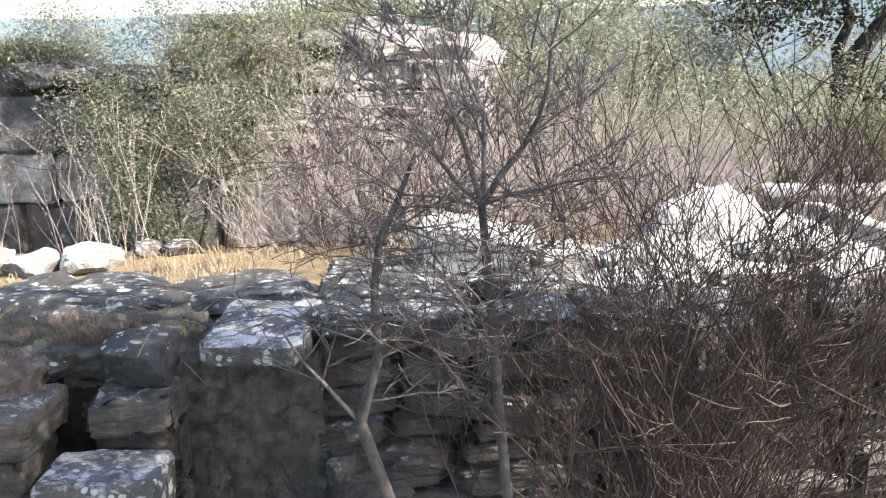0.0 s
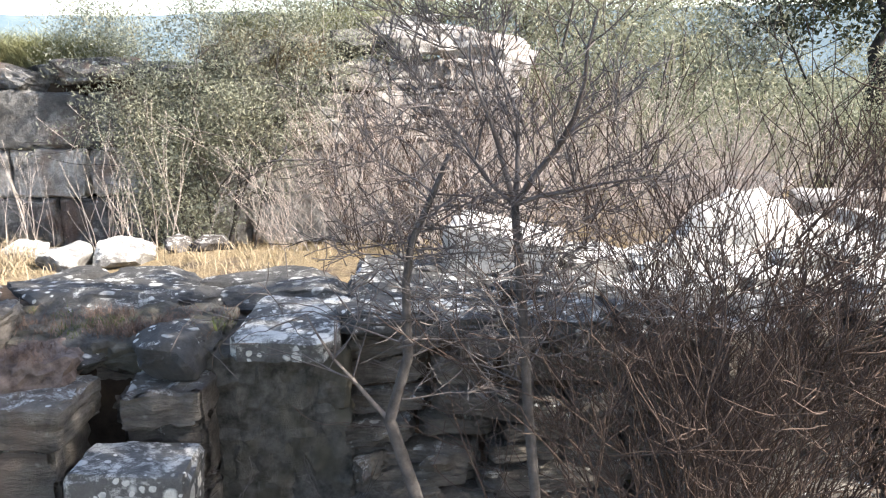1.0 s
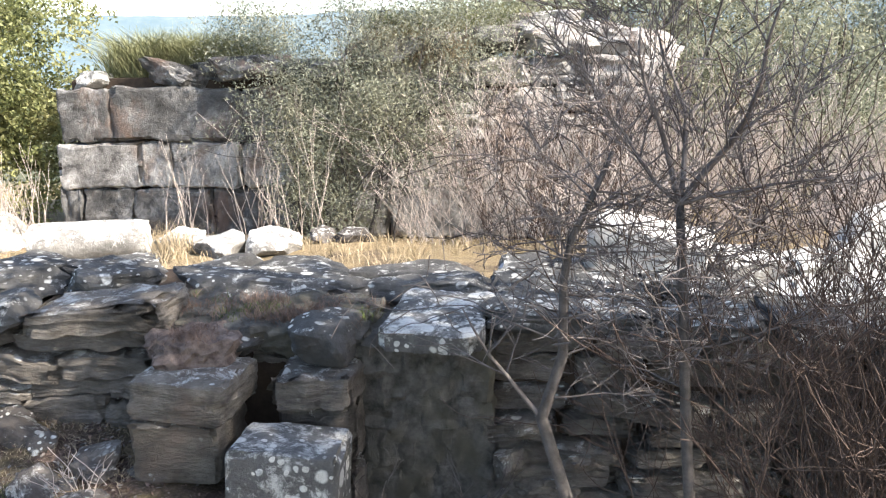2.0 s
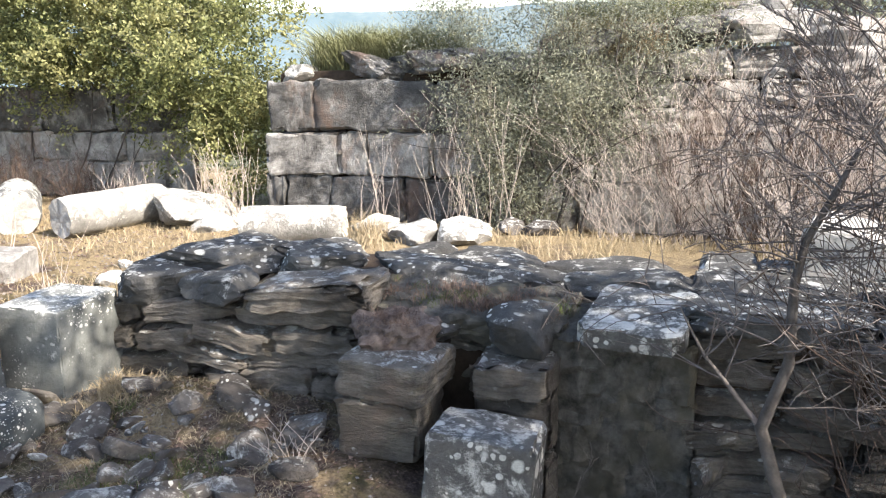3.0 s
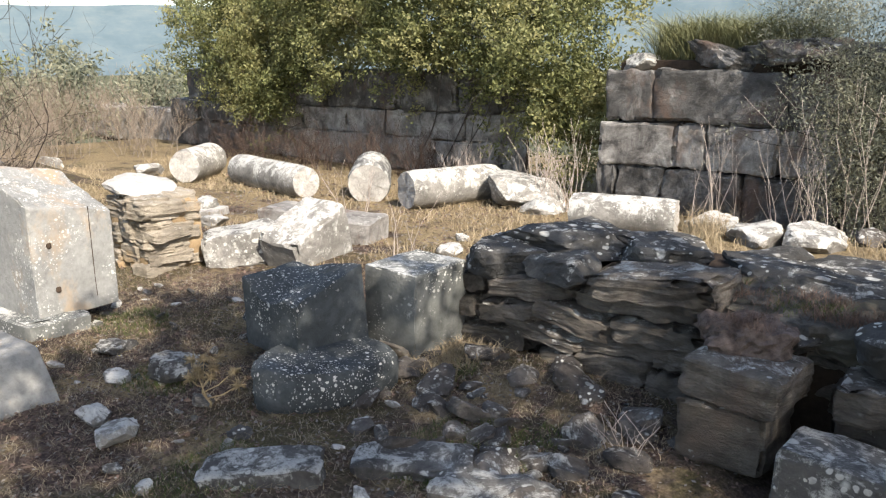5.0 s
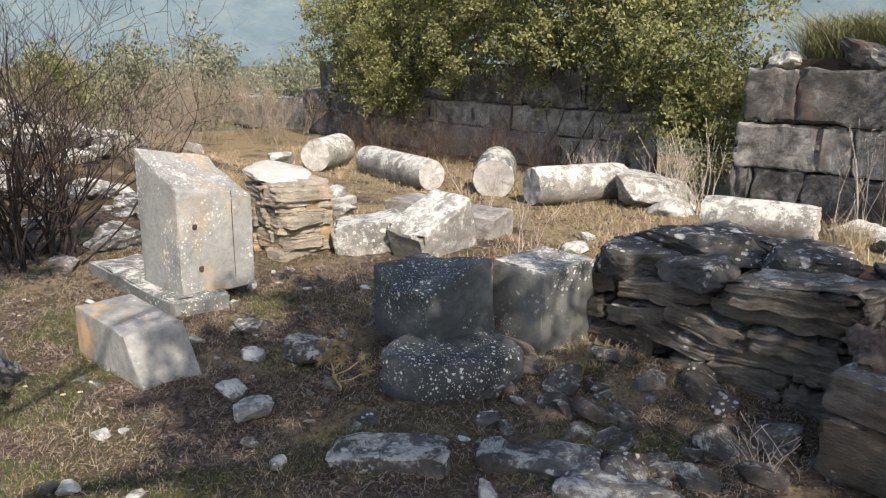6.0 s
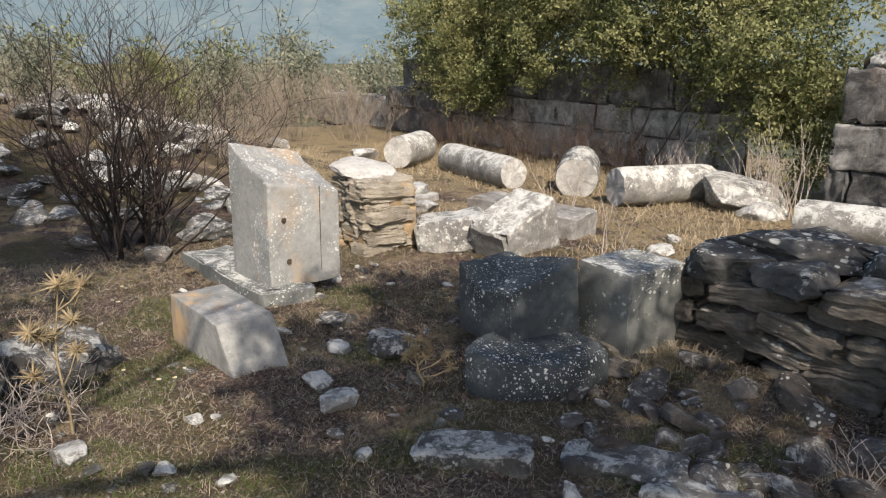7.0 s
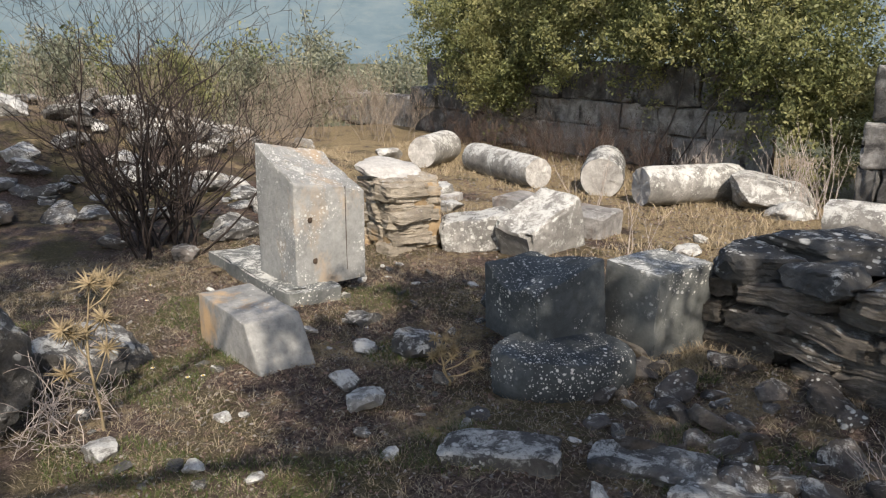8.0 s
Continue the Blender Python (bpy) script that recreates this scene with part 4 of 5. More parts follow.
leafy("grey_bush", (-2.0, 8.1, 0), [((-2.1, 8.0, 1.75), (0.85, 0.5, 0.6)), ((-1.5, 8.0, 1.15), (0.7, 0.45, 0.55)), ((-2.3, 8.0, 1.05), (0.75, 0.4, 0.55)), ((-1.0, 8.3, 1.9), (0.7, 0.5, 0.45)), ((-2.2, 7.95, 0.5), (0.45, 0.35, 0.4)), ((-3.1, 8.6, 1.95), (0.4, 0.3, 0.3))],
      56000, 0.036, M_GREYLEAF, M_BARK, "grey-green wild olive bush against an ashlar wall", 32, 12, width=0.3, clump=0.1, ragged=0.7, trunk_r=0.02, hollow=0.2)
ol = 40
for base, lobes in (((0.9, 10.6, 0), [((0.7, 10.6, 2.0), (1.3, 1.0, 0.8)), ((1.7, 10.4, 2.3), (1.1, 0.9, 0.8))]),
                    ((2.4, 10.2, 0), [((2.2, 10.2, 1.55), (1.1, 0.8, 0.8)), ((3.0, 10.3, 1.2), (0.9, 0.8, 0.7))]),
                    ((4.0, 11.5, 0), [((3.9, 11.5, 1.3), (1.2, 0.9, 0.9)), ((4.9, 11.3, 0.9), (1.1, 0.8, 0.7))]),
                    ((-0.6, 10.6, 0), [((-0.6, 10.6, 2.3), (1.2, 0.8, 0.7))]),
                    ((2.6, 11.2, 0), [((2.4, 11.2, 2.3), (1.2, 0.8, 0.6)), ((3.8, 11.4, 2.0), (0.9, 0.8, 0.6))]),
                    ((0.4, 11.4, 0), [((0.2, 11.4, 2.7), (1.3, 0.8, 0.6)), ((1.4, 11.2, 2.8), (0.9, 0.8, 0.6))]),
                    ((6.3, 10.6, 0), [((6.2, 10.5, 0.9), (1.3, 0.8, 0.8))]),
                    ((3.4, 12.6, 0), [((3.2, 12.6, 1.7), (1.6, 0.9, 0.9)), ((5.0, 12.8, 1.4), (1.4, 0.9, 0.9))]),
                    ((1.6, 12.4, 0), [((1.2, 12.4, 1.5), (1.6, 0.9, 1.1)), ((-1.0, 12.4, 2.0), (1.6, 0.9, 0.8))]),
                    ((2.2, 9.4, 0), [((2.0, 9.4, 0.75), (0.9, 0.5, 0.5)), ((3.2, 9.5, 0.7), (0.9, 0.5, 0.5))]),
                    ((4.6, 9.8, 0), [((4.4, 9.8, 0.8), (0.9, 0.6, 0.55)), ((5.6, 9.7, 0.6), (0.9, 0.5, 0.5))]),
                    ((0.9, 9.6, 0), [((1.0, 9.6, 1.3), (0.8, 0.5, 0.7))]),
                    ((7.4, 12.5, 0), [((7.3, 12.5, 1.2), (1.5, 0.9, 1.0))])):
    leafy("olive_tree", base, lobes, 10500, 0.07, M_OLIVE, M_BARK, "grey-green olive tree with thin open crown", ol, 5, "tree", 0.26, 0.13, 0.7, 0.04, 0.15, "olive trees")
    ol += 1
oak = leafy("oak_tree", (5.6, 11.0, 0), [((4.9, 11.0, 2.55), (1.0, 0.9, 0.6)), ((6.2, 11.0, 2.9), (1.3, 1.0, 0.6)), ((6.6, 11.0, 0.95), (0.8, 0.7, 0.5))], 12000, 0.085, M_OAK, M_DARKBARK, "dark evergreen oak with a leaning forked trunk", 50, 3, "tree", 0.45, 0.13, 0.6, 0.035, 0.1)
rnd = random.Random(8)
v, f = [], []
tube(v, f, [Vector(p) for p in ((5.6, 11, -0.1), (5.63, 11, 0.6), (5.68, 11, 1.15), (5.75, 11, 1.5), (6.0, 11, 1.85), (6.35, 11, 2.3), (6.6, 11, 2.8))], [0.2, 0.17, 0.15, 0.14, 0.12, 0.09, 0.05], 10)
tube(v, f, [Vector(p) for p in ((5.7, 11, 1.3), (5.6, 11, 1.75), (5.75, 11, 2.1), (5.5, 11, 2.6))], [0.1, 0.08, 0.06, 0.03], 8)
piece("bole", mesh_from("bole", [p - Vector((5.6, 11, 0)) for p in v], f, M_DARKBARK), oak)
# unseen trees, added beside the path to cast dappled shade on wall and ground
leafy("added_shade_tree", (6.4, 1.6, 0), [((2.6, 2.3, 4.1), (1.9, 1.2, 0.5)), ((4.2, 2.3, 4.4), (1.4, 1.1, 0.5)), ((1.3, 2.8, 4.2), (1.0, 0.7, 0.4)), ((5.4, 1.7, 4.3), (0.7, 0.6, 0.4)), ((1.7, 7.1, 5.6), (1.2, 0.6, 0.5))], 9000, 0.11, M_OAK, M_DARKBARK, "unseen spreading tree added to cast dappled shade", 60, 5, "tree", 0.45, 0.13, 0.7, 0.06, 0.0, fork=3.3)
leafy("added_shade_tree", (0.5, -3.7, 0), [((1.9, 0.95, 4.4), (1.5, 0.75, 0.4)), ((2.4, 0.2, 4.5), (1.2, 0.65, 0.4)), ((1.0, 0.3, 4.6), (0.8, 0.45, 0.3)), ((-2.2, -0.55, 4.7), (1.2, 0.8, 0.5)), ((0.5, 1.35, 4.7), (0.75, 0.5, 0.35)), ((-4.6, -0.8, 5.2), (1.8, 1.3, 0.5)), ((0.2, -1.75, 4.6), (0.7, 0.5, 0.4))], 20000, 0.12, M_OAK, M_DARKBARK, "unseen spreading tree added to cast dappled shade", 61, 7, "tree", 0.45, 0.13, 0.8, 0.06, 0.0, fork=3.4)


def bare(name, base, stems, label, seed, mat, category="shrub", depth=2, spread=0.5, kids=(3, 5), wiggle=0.12, lift=0.25, joined=False, group=""):
    """A leafless shrub: stems as (offset, direction, length, radius); their side shoots make one mass of twigs."""
    rnd = random.Random(seed)
    ob = thing(name, base, label, category, group)
    tv, tf = [], []
    for off, way, length, radius in stems:
        verts, faces = (tv, tf) if joined else ([], [])
        steps = int(5 + length * 5)
        d, pts, radii = Vector(way).normalized(), [Vector(off)], [radius]
        for i in range(steps):
            d = (d + Vector((rnd.gauss(0, wiggle), rnd.gauss(0, wiggle), rnd.gauss(0, wiggle) + lift * 0.2))).normalized()
            pts.append(pts[-1] + d * (length / steps))
            radii.append(max(0.0016, radius * (1 - 0.75 * (i + 1) / steps)))
        tube(verts, faces, pts, radii, 5)
        if not joined:
            piece("stem", mesh_from("stem", verts, faces, mat), ob)
        for k in range(rnd.randint(*kids) + 2):
            i = rnd.randint(steps // 4, steps)
            side = Vector((rnd.gauss(0, 1), rnd.gauss(0, 1), rnd.gauss(lift, 0.5))).normalized()
            grow(tv, tf, rnd, pts[i], d * (1 - spread) + side * spread, length * rnd.uniform(0.25, 0.55), max(0.0016, radii[i] * 0.7), depth - 1, spread, lift, kids, wiggle)
    tagged(piece("brushwood", mesh_from("brushwood", tv, tf, mat), ob), kind="stuff")
    return ob


def fan(rnd, n, width, deep, tall, lean, radius):
    return [((rnd.uniform(-width, width) * 0.35, rnd.uniform(-deep, deep) * 0.35, -0.05), (rnd.uniform(-lean, lean), rnd.uniform(-lean, lean) * 0.6, 1), rnd.uniform(0.65, 1) * tall, radius * rnd.uniform(0.6, 1.1)) for _ in range(n)]


rnd = random.Random(70)
# sapling with the straight stem
ob = thing("bare_sapling", (0.33, 2.9, -0.3), "leafless grey sapling with forked top", "sapling")
v, f, tv, tf = [], [], [], []
P = [Vector(p) for p in ((0.02, 0, -0.1), (0, 0, 0.6), (-0.03, 0, 0.95), (-0.05, 0, 1.27), (-0.075, 0, 1.6))]
tube(v, f, P, [0.019, 0.017, 0.016, 0.015, 0.012], 8)
for way, length, radius in (((-0.35, 0.1, 0.9), 0.5, 0.010), ((0.55, 0, 0.85), 0.6, 0.011), ((0.1, 0.2, 1.0), 0.5, 0.009), ((-0.75, 0.1, 0.55), 0.42, 0.007), ((0.8, -0.1, 0.4), 0.4, 0.007)):
    grow(tv, tf, rnd, P[-1], way, length, radius, 3, 0.55, 0.2, (4, 7), 0.15)
for k in range(16):
    p = P[1].lerp(P[-1], rnd.uniform(0.4, 1))
    grow(tv, tf, rnd, p, (rnd.uniform(-1, 1), rnd.uniform(-0.5, 0.5), rnd.uniform(-0.1, 0.7)), rnd.uniform(0.2, 0.5), 0.004, 2, 0.6, 0.1, (4, 6), 0.18)
piece("stem", mesh_from("stem", v, f, M_BARK), ob)
tagged(piece("brushwood", mesh_from("brushwood", tv, tf, M_GREYTWIG), ob), kind="stuff")
ob = thing("bare_sapling", (-0.04, 2.9, -0.3), "leafless grey sapling with a crooked stem", "sapling")
v, f, tv, tf = [], [], [], []
P = [Vector(p) for p in ((0.03, 0, -0.1), (0.0, 0, 0.68), (-0.08, 0, 0.95), (-0.02, 0, 1.15), (-0.02, 0, 1.38), (0.0, 0, 1.5), (0.06, 0, 1.63), (0.11, 0, 1.75))]
tube(v, f, P, [0.024, 0.021, 0.019, 0.016, 0.013, 0.011, 0.009, 0.006], 8)
grow(tv, tf, rnd, P[2], (-0.75, 0.1, 0.75), 0.42, 0.010, 2, 0.5, 0.1, (4, 6), 0.1)
for k in range(30):
    p = P[4].lerp(P[-1], rnd.uniform(0, 1)) if k > 7 else P[2].lerp(P[4], rnd.random())
    grow(tv, tf, rnd, p, (rnd.uniform(-1, 1), rnd.uniform(-0.5, 0.5), rnd.uniform(-0.1, 0.6)), rnd.uniform(0.2, 0.45), 0.004, 2, 0.6, 0.05, (3, 5), 0.16)
piece("stem", mesh_from("stem", v, f, M_BARK), ob)
tagged(piece("brushwood", mesh_from("brushwood", tv, tf, M_GREYTWIG), ob), kind="stuff")
bare("bare_shrub", (1.02, 3.25, -0.35), fan(rnd, 84, 0.8, 0.6, 1.6, 0.6, 0.006), "dense leafless reddish-brown shrub before a wall", 71, M_TWIG, depth=3, spread=0.45, kids=(2, 3), wiggle=0.13, lift=0.2)
bare("bare_shrub", (2.1, 3.9, -0.1), fan(rnd, 26, 0.7, 0.6, 1.2, 0.55, 0.005), "leafless brown shrub among stones", 72, M_TWIG, depth=2, spread=0.35, kids=(3, 4), wiggle=0.09, lift=0.3)
bare("bare_shrub", (-7.5, 2.0, 0), fan(rnd, 34, 1.1, 0.8, 2.1, 1.05, 0.017), "leafless dark shrub beside a standing slab", 73, M_DARKTWIG, depth=3, spread=0.5, kids=(2, 4), wiggle=0.17, lift=0.25)
for k, (x, y, h) in enumerate(((0.4, 6.8, 1.25), (1.4, 7.2, 1.2), (2.3, 7.0, 1.0), (-0.3, 7.4, 1.1), (3.2, 8.6, 1.1), (1.9, 8.4, 1.3), (4.3, 8.2, 1.0), (0.9, 7.9, 1.6), (-0.6, 7.9, 1.5), (0.1, 8.1, 1.7), (-0.9, 7.3, 0.9), (0.6, 7.5, 1.3), (1.3, 8.6, 1.6), (2.6, 7.8, 1.1), (3.6, 7.0, 0.8), (4.9, 9.2, 1.0), (0.2, 6.3, 1.0), (1.9, 6.2, 0.9))):
    bare("bare_thicket", (x, y, 0.05), fan(rnd, 24, 1.0, 0.8, h, 0.6, 0.005), "pale brown leafless thicket", 80 + k, M_PALETWIG if k % 3 else M_TWIG, "thicket", 2, 0.42, (3, 4), 0.11, 0.2, True, "thickets")
for k, (x, y, h) in enumerate(((-12.0, 4.6, 1.1), (-13.5, 5.5, 1.2), (-14.5, 3.6, 1.4), (-11.3, 3.2, 1.1), (-15.5, 6.6, 1.2), (-13.0, 2.0, 1.4), (-16.0, 4.6, 1.5), (-10.6, 4.2, 0.8), (-13.6, 7.6, 1.0), (-15.2, 8.2, 1.1), (-16.6, 8.3, 1.1), (-14.6, 6.6, 1.0), (-17.5, 7.4, 1.2))):
    bare("bare_thicket", (x, y, 0), fan(rnd, 22, 1.4, 1.0, h, 0.7, 0.006), "pale brown leafless thicket", 95 + k, M_DRYTWIG, "thicket", 2, 0.42, (3, 4), 0.11, 0.2, True, "thickets")
for k in range(26):
    x, y = rnd.uniform(-30, -17.5), rnd.uniform(-2, 13)
    r, h = rnd.uniform(0.9, 1.8), rnd.uniform(0.9, 1.7) * (1 + 0.02 * (-17 - x))
    g = ground_z(x, y)
    leafy("green_scrub", (x, y, g - 0.1), [((x, y, g + h * 0.6), (r, r * 0.7, h * 0.7)), ((x + 0.4 * r, y, g + h * 1.0), (r * 0.45, r * 0.4, h * 0.5))], 2600, 0.13, M_OLIVE if k % 3 else M_LEAF, M_BARK, "green scrub at the terrace edge", 110 + k, 3, "scrub", 0.4, 0.17, 0.7, 0.02, 0.1, "scrub")
for k, (x, y, h) in enumerate(((-15.0, 0.6, 2.2), (-16.5, 2.6, 1.6), (-14.6, -1.2, 2.6), (-16.8, 6.2, 1.2), (-16.0, 4.4, 1.3))):
    leafy("green_scrub", (x, y, 0), [((x, y, h * 0.6), (0.9, 0.7, h * 0.45)), ((x + 0.5, y, h * 0.85), (0.5, 0.4, h * 0.3))], 5000, 0.09, M_OLIVE if k % 2 else M_LEAF, M_BARK, "green scrub at the terrace edge", 160 + k, 4, "scrub", 0.4, 0.13, 0.7, 0.02, 0.1, "scrub")
for k, (x, y, h) in enumerate(((-9.2, 8.55, 0.75), (-10.4, 8.5, 0.7), (-11.4, 8.45, 0.65), (-8.2, 8.6, 0.6), (-12.2, 8.3, 0.6))):
    bare("bare_thicket", (x, y, 0), fan(rnd, 20, 1.2, 0.5, h, 1.0, 0.004), "brown leafless tangle at the wall foot", 180 + k, M_TWIG, "thicket", 2, 0.5, (3, 4), 0.16, 0.1, True, "thickets")
# dry stalks before the ashlar wall and the gap
for k, (x, y, n, h, le) in enumerate(((-2.75, 7.7, 12, 1.25, 0.3), (-3.6, 7.9, 9, 0.95, 0.2), (-5.4, 7.9, 22, 0.85, 0.45), (-2.2, 7.5, 7, 1.2, 0.5), (-8.6, 8.2, 18, 0.7, 0.7), (-9.9, 8.3, 16, 0.6, 0.7), (-6.9, 8.2, 14, 0.6, 0.5), (-11.2, 8.2, 14, 0.6, 0.7), (-8.0, 8.6, 24, 0.7, 0.9), (-9.2, 8.6, 24, 0.75, 0.9), (-10.5, 8.7, 24, 0.7, 0.9), (-12.3, 8.6, 20, 0.7, 0.9), (-6.0, 8.5, 18, 0.6, 0.5), (-7.2, 8.5, 16, 0.5, 0.6), (-4.9, 5.0, 4, 0.5, 0.4), (-6.9, 6.4, 4, 0.7, 0.5))):
    bare("dry_stalks", (x, y, 0.02), fan(rnd, n, 0.7, 0.4, h, le, 0.006), "dry pale weed stalks", 130 + k, M_PALETWIG if k not in (4, 5, 7, 8, 9, 10, 11) else M_TWIG, "stalks", 1, 0.4, (1, 3), 0.08, 0.3, False, "stalks")

bare("bare_shrub", (-0.55, 3.5, -0.4), fan(rnd, 5, 0.5, 0.3, 0.6, 0.5, 0.006), "small leafless grey shoots at the wall foot", 171, M_BARK, depth=2, spread=0.6, kids=(2, 4), wiggle=0.2, lift=0.1)
bare("bare_shrub", (-1.95, 3.35, 0.0), fan(rnd, 9, 0.3, 0.2, 0.3, 1.0, 0.003), "thin dry shoots beside a block", 172, M_PALETWIG, depth=1, spread=0.5, kids=(1, 2), wiggle=0.15, lift=0.0)

bare("dry_stalks", (-4.35, 0.72, 0.0), fan(rnd, 22, 0.8, 0.8, 0.38, 1.2, 0.003), "tangle of thin dry stalks round a thistle", 173, M_PALETWIG, "stalks", 2, 0.5, (1, 3), 0.2, 0.0, False, "stalks")

# ---- grass ----
rng = np.random.default_rng(9)


def scatter(n, x0, x1, y0, y1, keep=None):
    out = []
    while len(out) < n:
        x, y = rng.uniform(x0, x1), rng.uniform(y0, y1)
        if keep is None or keep(x, y):
            out.append((x, y, ground_z(x, y) - 0.005))
    return out


def patchy(x, y):
    return noise.noise(Vector((x * 1.1, y * 1.1, 20))) > -0.1 and not (4.0 < y < 5.2 and -3.4 < x < 2.6) and not y > 8.35


def field(name, mat, n, area, h, lean, width, label, seed, keep=patchy):
    r = scatter(n, *area, keep)
    tagged(new(name, blades(name, mat, r, [rng.uniform(0.4, 1) * h for _ in r], seed, lean, width)), label, "grass", kind="stuff")


field("dry_grass", M_STRAW, 15000, (-13, 3.5, 4.4, 8.4), 0.12, 0.9, 0.006, "dry golden grass in the court", 1)
field("dry_grass", M_STRAW, 15000, (-7.5, -1.8, 0.6, 4.0), 0.035, 1.6, 0.0026, "short dry grass in the litter", 2)
field("dry_grass", M_PALEGRASS, 30000, (-7.5, -1.8, 0.5, 4.0), 0.05, 1.9, 0.0024, "pale broken stems in the litter", 8, None)
field("green_grass", M_GRASS, 16000, (-6, -2.2, 0.6, 3.6), 0.055, 0.9, 0.0028, "short green grass between stones", 3, lambda x, y: noise.noise(Vector((x * 1.4, y * 1.4, 31))) > 0.12)
field("dry_grass", M_STRAW, 900, (-3.45, -3.0, 3.4, 3.9), 0.09, 1.2, 0.004, "orange dry tuft at the wall end", 7, None)


def litter(n, x0, x1, y0, y1, size, seed, mat=M_LITTER):
    r = scatter(n, x0, x1, y0, y1, lambda x, y: not (4.0 < y < 5.2 and -3.4 < x < 2.6))
    r = [(x, y, z + 0.012) for x, y, z in r]
    tagged(new("leaf_litter", leaf_cloud("leaf_litter", mat, r, [size * rng.uniform(0.4, 1.2) for _ in r], seed, 0.5, 0.0, 0.25)), "fallen leaves and twigs in the litter", "litter", kind="stuff")


litter(22000, -6.5, 1.8, 0.6, 4.0, 0.024, 1)
litter(9000, -7.5, -1.5, 0.6, 4.0, 0.026, 3, M_CHIPS)
litter(5000, -9.5, -3.5, 4.2, 8.3, 0.04, 4, M_CHIPS)
litter(9000, -10.5, -3.5, 1.5, 8.3, 0.045, 2)


def tufts(name, mat, x0, x1, y0, y1, z0, z1, n, h, lean, label, seed):
    """Loose tufts on a ledge."""
    spots = [(rng.uniform(x0, x1), rng.uniform(y0, y1)) for _ in range(max(3, n // 60))]
    r = []
    for k in range(n):
        x, y = spots[k % len(spots)]
        q = rng.uniform(0, 1)
        r.append((x + rng.normal(0, 0.035), y + rng.normal(0, 0.03), z0 + (z1 - z0) * q))
    tagged(new(name, blades(name, mat, r, [rng.uniform(0.3, 1) * h for _ in r], seed, lean, 0.003)), label, "grass", kind="stuff")


tufts("wall_grass", M_LITTER, -2.0, -0.95, 4.05, 4.35, 0.53, 0.58, 2000, 0.07, 1.1, "dry tufts on the earth ledge of the wall", 4)
tufts("wall_grass", M_GRASS, -2.0, -0.95, 4.05, 4.35, 0.53, 0.58, 700, 0.05, 1.0, "small green weeds on the earth ledge of the wall", 14)
tufts("wall_litter", M_LITTER, -1.75, -1.52, 3.72, 3.95, 0.53, 0.56, 700, 0.05, 1.5, "brown litter on the crumbling top of a pier", 17)
tufts("dry_tuft", M_STRAW, -3.15, -2.85, 6.35, 6.55, 0.25, 0.28, 500, 0.32, 0.5, "upright tuft of golden dry grass", 15)
tufts("hanging_grass", M_STRAW, -2.1, -0.95, 8.4, 8.55, 1.55, 1.85, 2600, 0.34, 1.6, "dry grass hanging over the wall top", 16)


def mound(name, x0, x1, y0, y1, z, n, h, label, seed):
    r = [(rng.uniform(x0, x1), rng.uniform(y0, y1), z + rng.uniform(-0.05, 0.05)) for _ in range(n)]
    tagged(new(name, blades(name, M_MOUNDGRASS, r, [rng.uniform(0.4, 1) * h for _ in r], seed, 0.8, 0.008)), label, "grass", kind="stuff")


mound("wall_top_grass", -4.7, -3.1, 8.7, 9.3, 1.55, 7000, 0.62, "grey-green grass growing on the wall top", 5)
mound("wall_top_grass", -2.0, -0.4, 8.8, 9.4, 1.9, 5000, 0.4, "grey-green grass growing on the wall top", 6)
tagged(new("earth_fill", box_mesh("earth_fill", M_GROUND, (6.0, 1.4, 1.7), 61, 0.03, 8, 0.1)), "earth fill behind the ashlar wall", "earth", kind="structure").location = (-2.1, 9.6, 0.75)


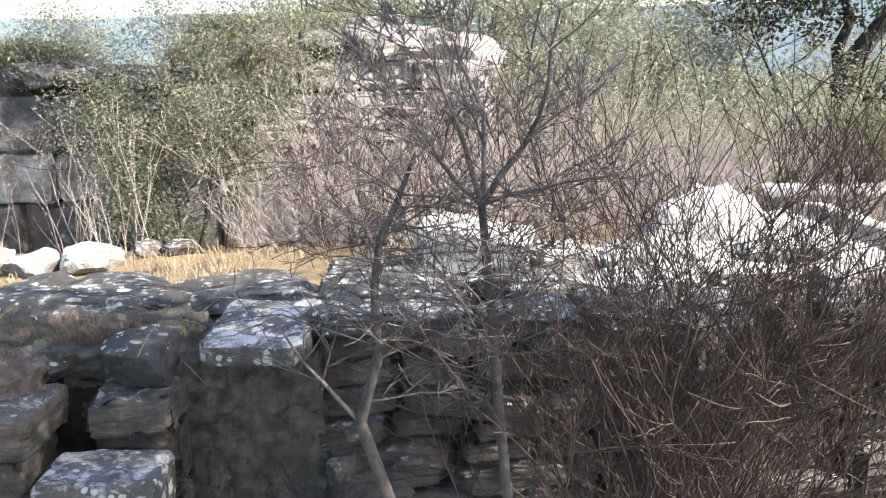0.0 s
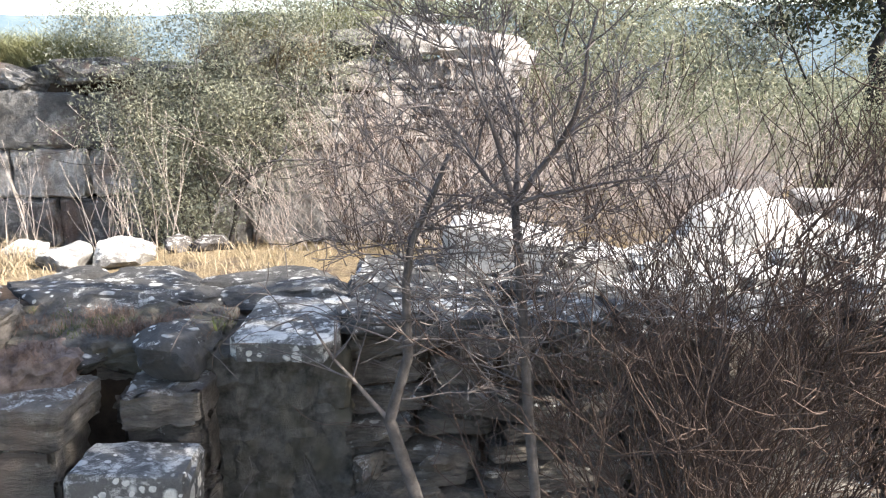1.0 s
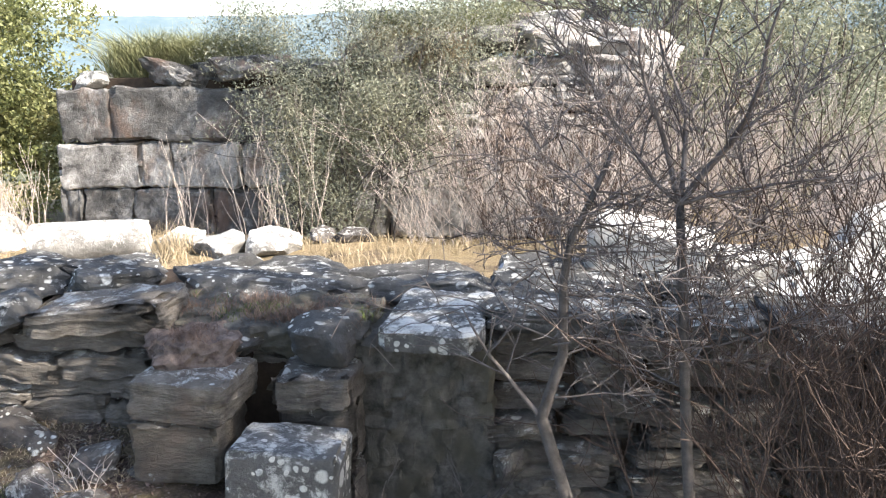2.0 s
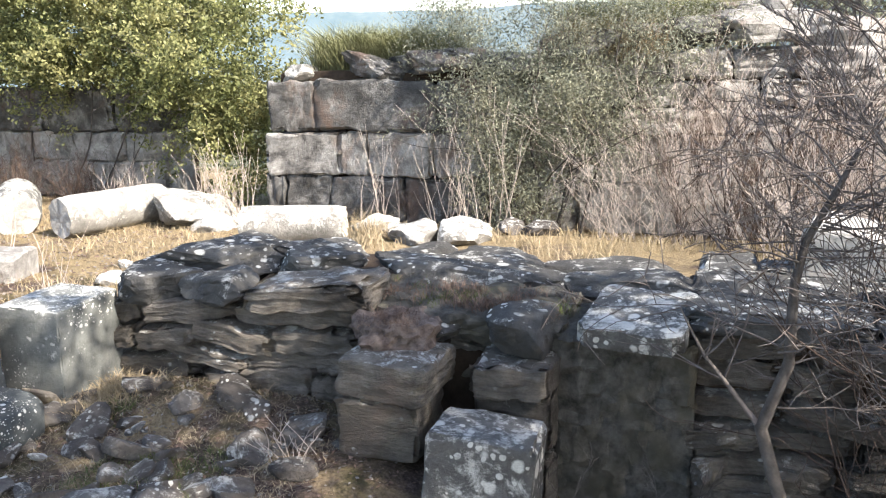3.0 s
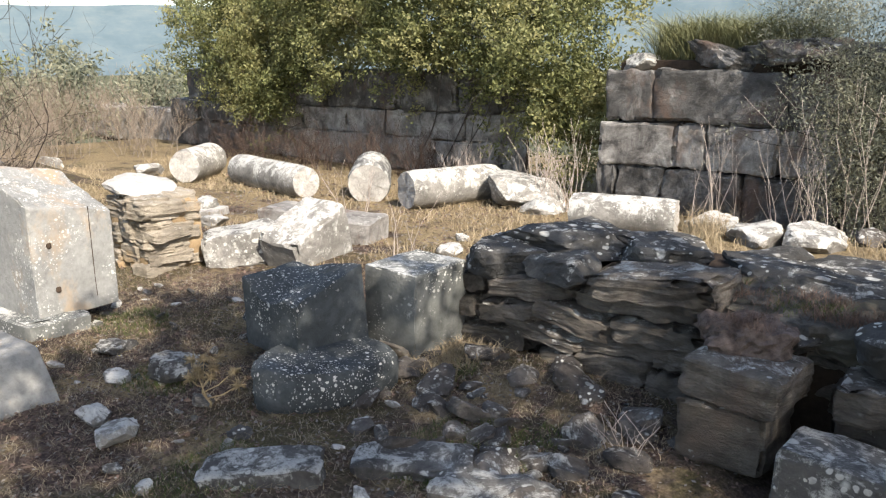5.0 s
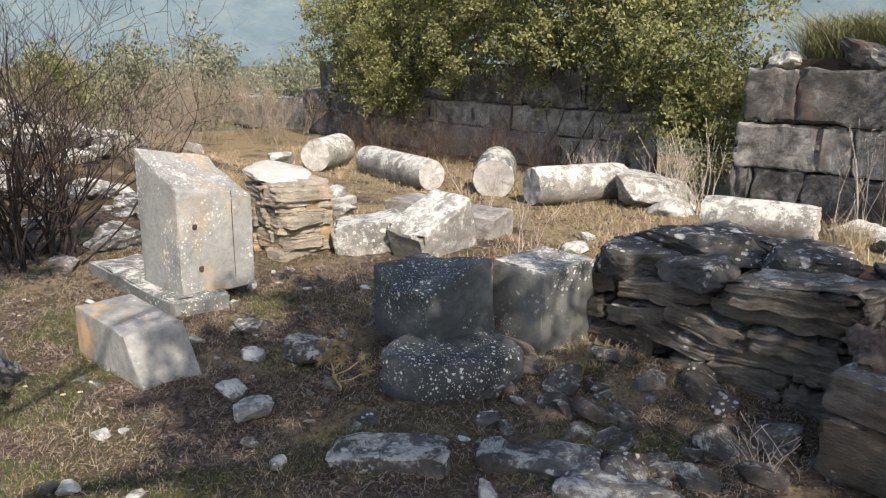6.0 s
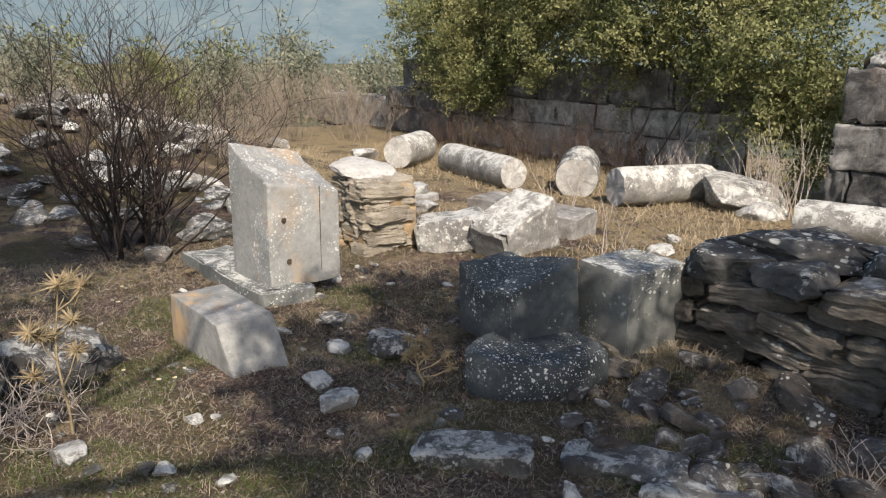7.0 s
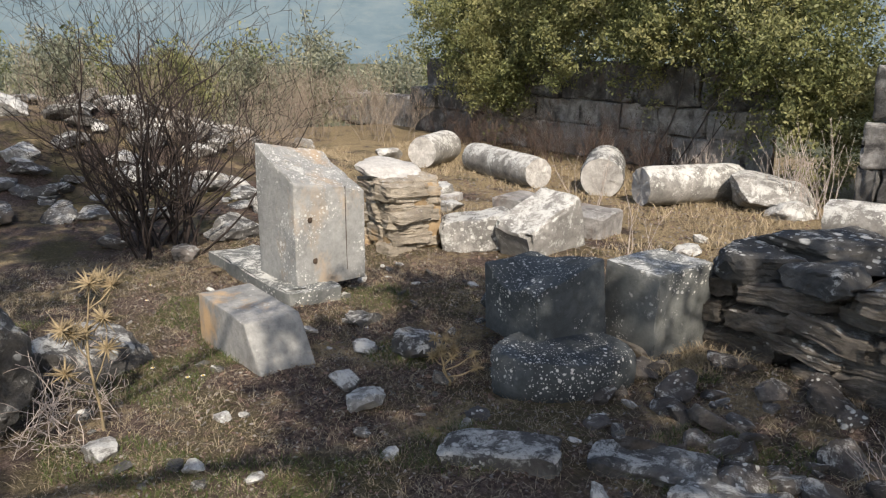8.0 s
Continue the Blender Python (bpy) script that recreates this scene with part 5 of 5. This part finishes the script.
# ---- thistle, daisies ----
def thistle(loc, tall, seed, spine=0.095):
    rnd = random.Random(seed)
    ob = thing("dry_thistle", loc, "dry golden thistle with spiny heads", "thistle")
    v, f = [], []
    heads = []
    stem = [Vector((0.02 * math.sin(k * 1.3), 0.015 * math.cos(k), tall * k / 6)) for k in range(7)]
    tube(v, f, stem, [0.008, 0.007, 0.007, 0.006, 0.005, 0.004, 0.003], 5)
    heads.append(stem[-1])
    for k in range(8):
        p = stem[2 + k % 4]
        e = p + Vector((rnd.uniform(-0.12, 0.12), rnd.uniform(-0.12, 0.12), rnd.uniform(0.06, 0.15)))
        bv, bf = [], []
        tube(bv, bf, [p, p.lerp(e, 0.5) + Vector((0, 0, -0.015)), e], [0.004, 0.0035, 0.003], 4)
        piece("branch", mesh_from("branch", bv, bf, M_THISTLE), ob)
        heads.append(e)
    piece("stem", mesh_from("stem", v, f, M_THISTLE), ob)
    for hd in heads:
        v, f = [], []
        for _ in range(60):
            d = Vector((rnd.gauss(0, 1), rnd.gauss(0, 1), rnd.gauss(0.3, 0.7))).normalized()
            tube(v, f, [hd, hd + d * spine * rnd.uniform(0.4, 1.0)], [0.006, 0.0008], 3)
        piece("flower_head", mesh_from("flower_head", v, f, M_THISTLE), ob)


thistle((-4.2, 0.88, 0.0), 0.7, 1)
thistle((-3.78, 2.48, 0.0), 0.16, 2, 0.05)


def daisy(x, y, rnd):
    ob = thing("daisy", (x, y, ground_z(x, y)), "small white daisy in short grass", "flower", "daisies")
    v, f = [], []
    for k in range(9):
        a = 2 * math.pi * k / 9
        d, s = Vector((math.cos(a), math.sin(a), 0.15)), Vector((-math.sin(a), math.cos(a), 0))
        b = len(v)
        v += [d * 0.004, d * 0.01 + s * 0.003, d * 0.015, d * 0.01 - s * 0.003]
        f.append((b, b + 1, b + 2, b + 3))
    piece("petals", mesh_from("petals", [p + Vector((0, 0, 0.05)) for p in v], f, M_PETAL, False), ob)
    piece("flower_centre", rock_mesh("flower_centre", M_YOLK, (0.01, 0.01, 0.006), 1, 0.05, 3, 0.7, 1), ob, (0, 0, 0.052))


rnd = random.Random(99)
for x, y in ((-4.45, 1.35), (-4.42, 1.42), (-4.75, 1.25), (-5.2, 2.25), (-5.1, 2.2), (-4.9, 1.1), (-5.25, 2.32), (-4.7, 2.5), (-5.9, 1.5), (-6.2, 1.6)):
    daisy(x, y, rnd)
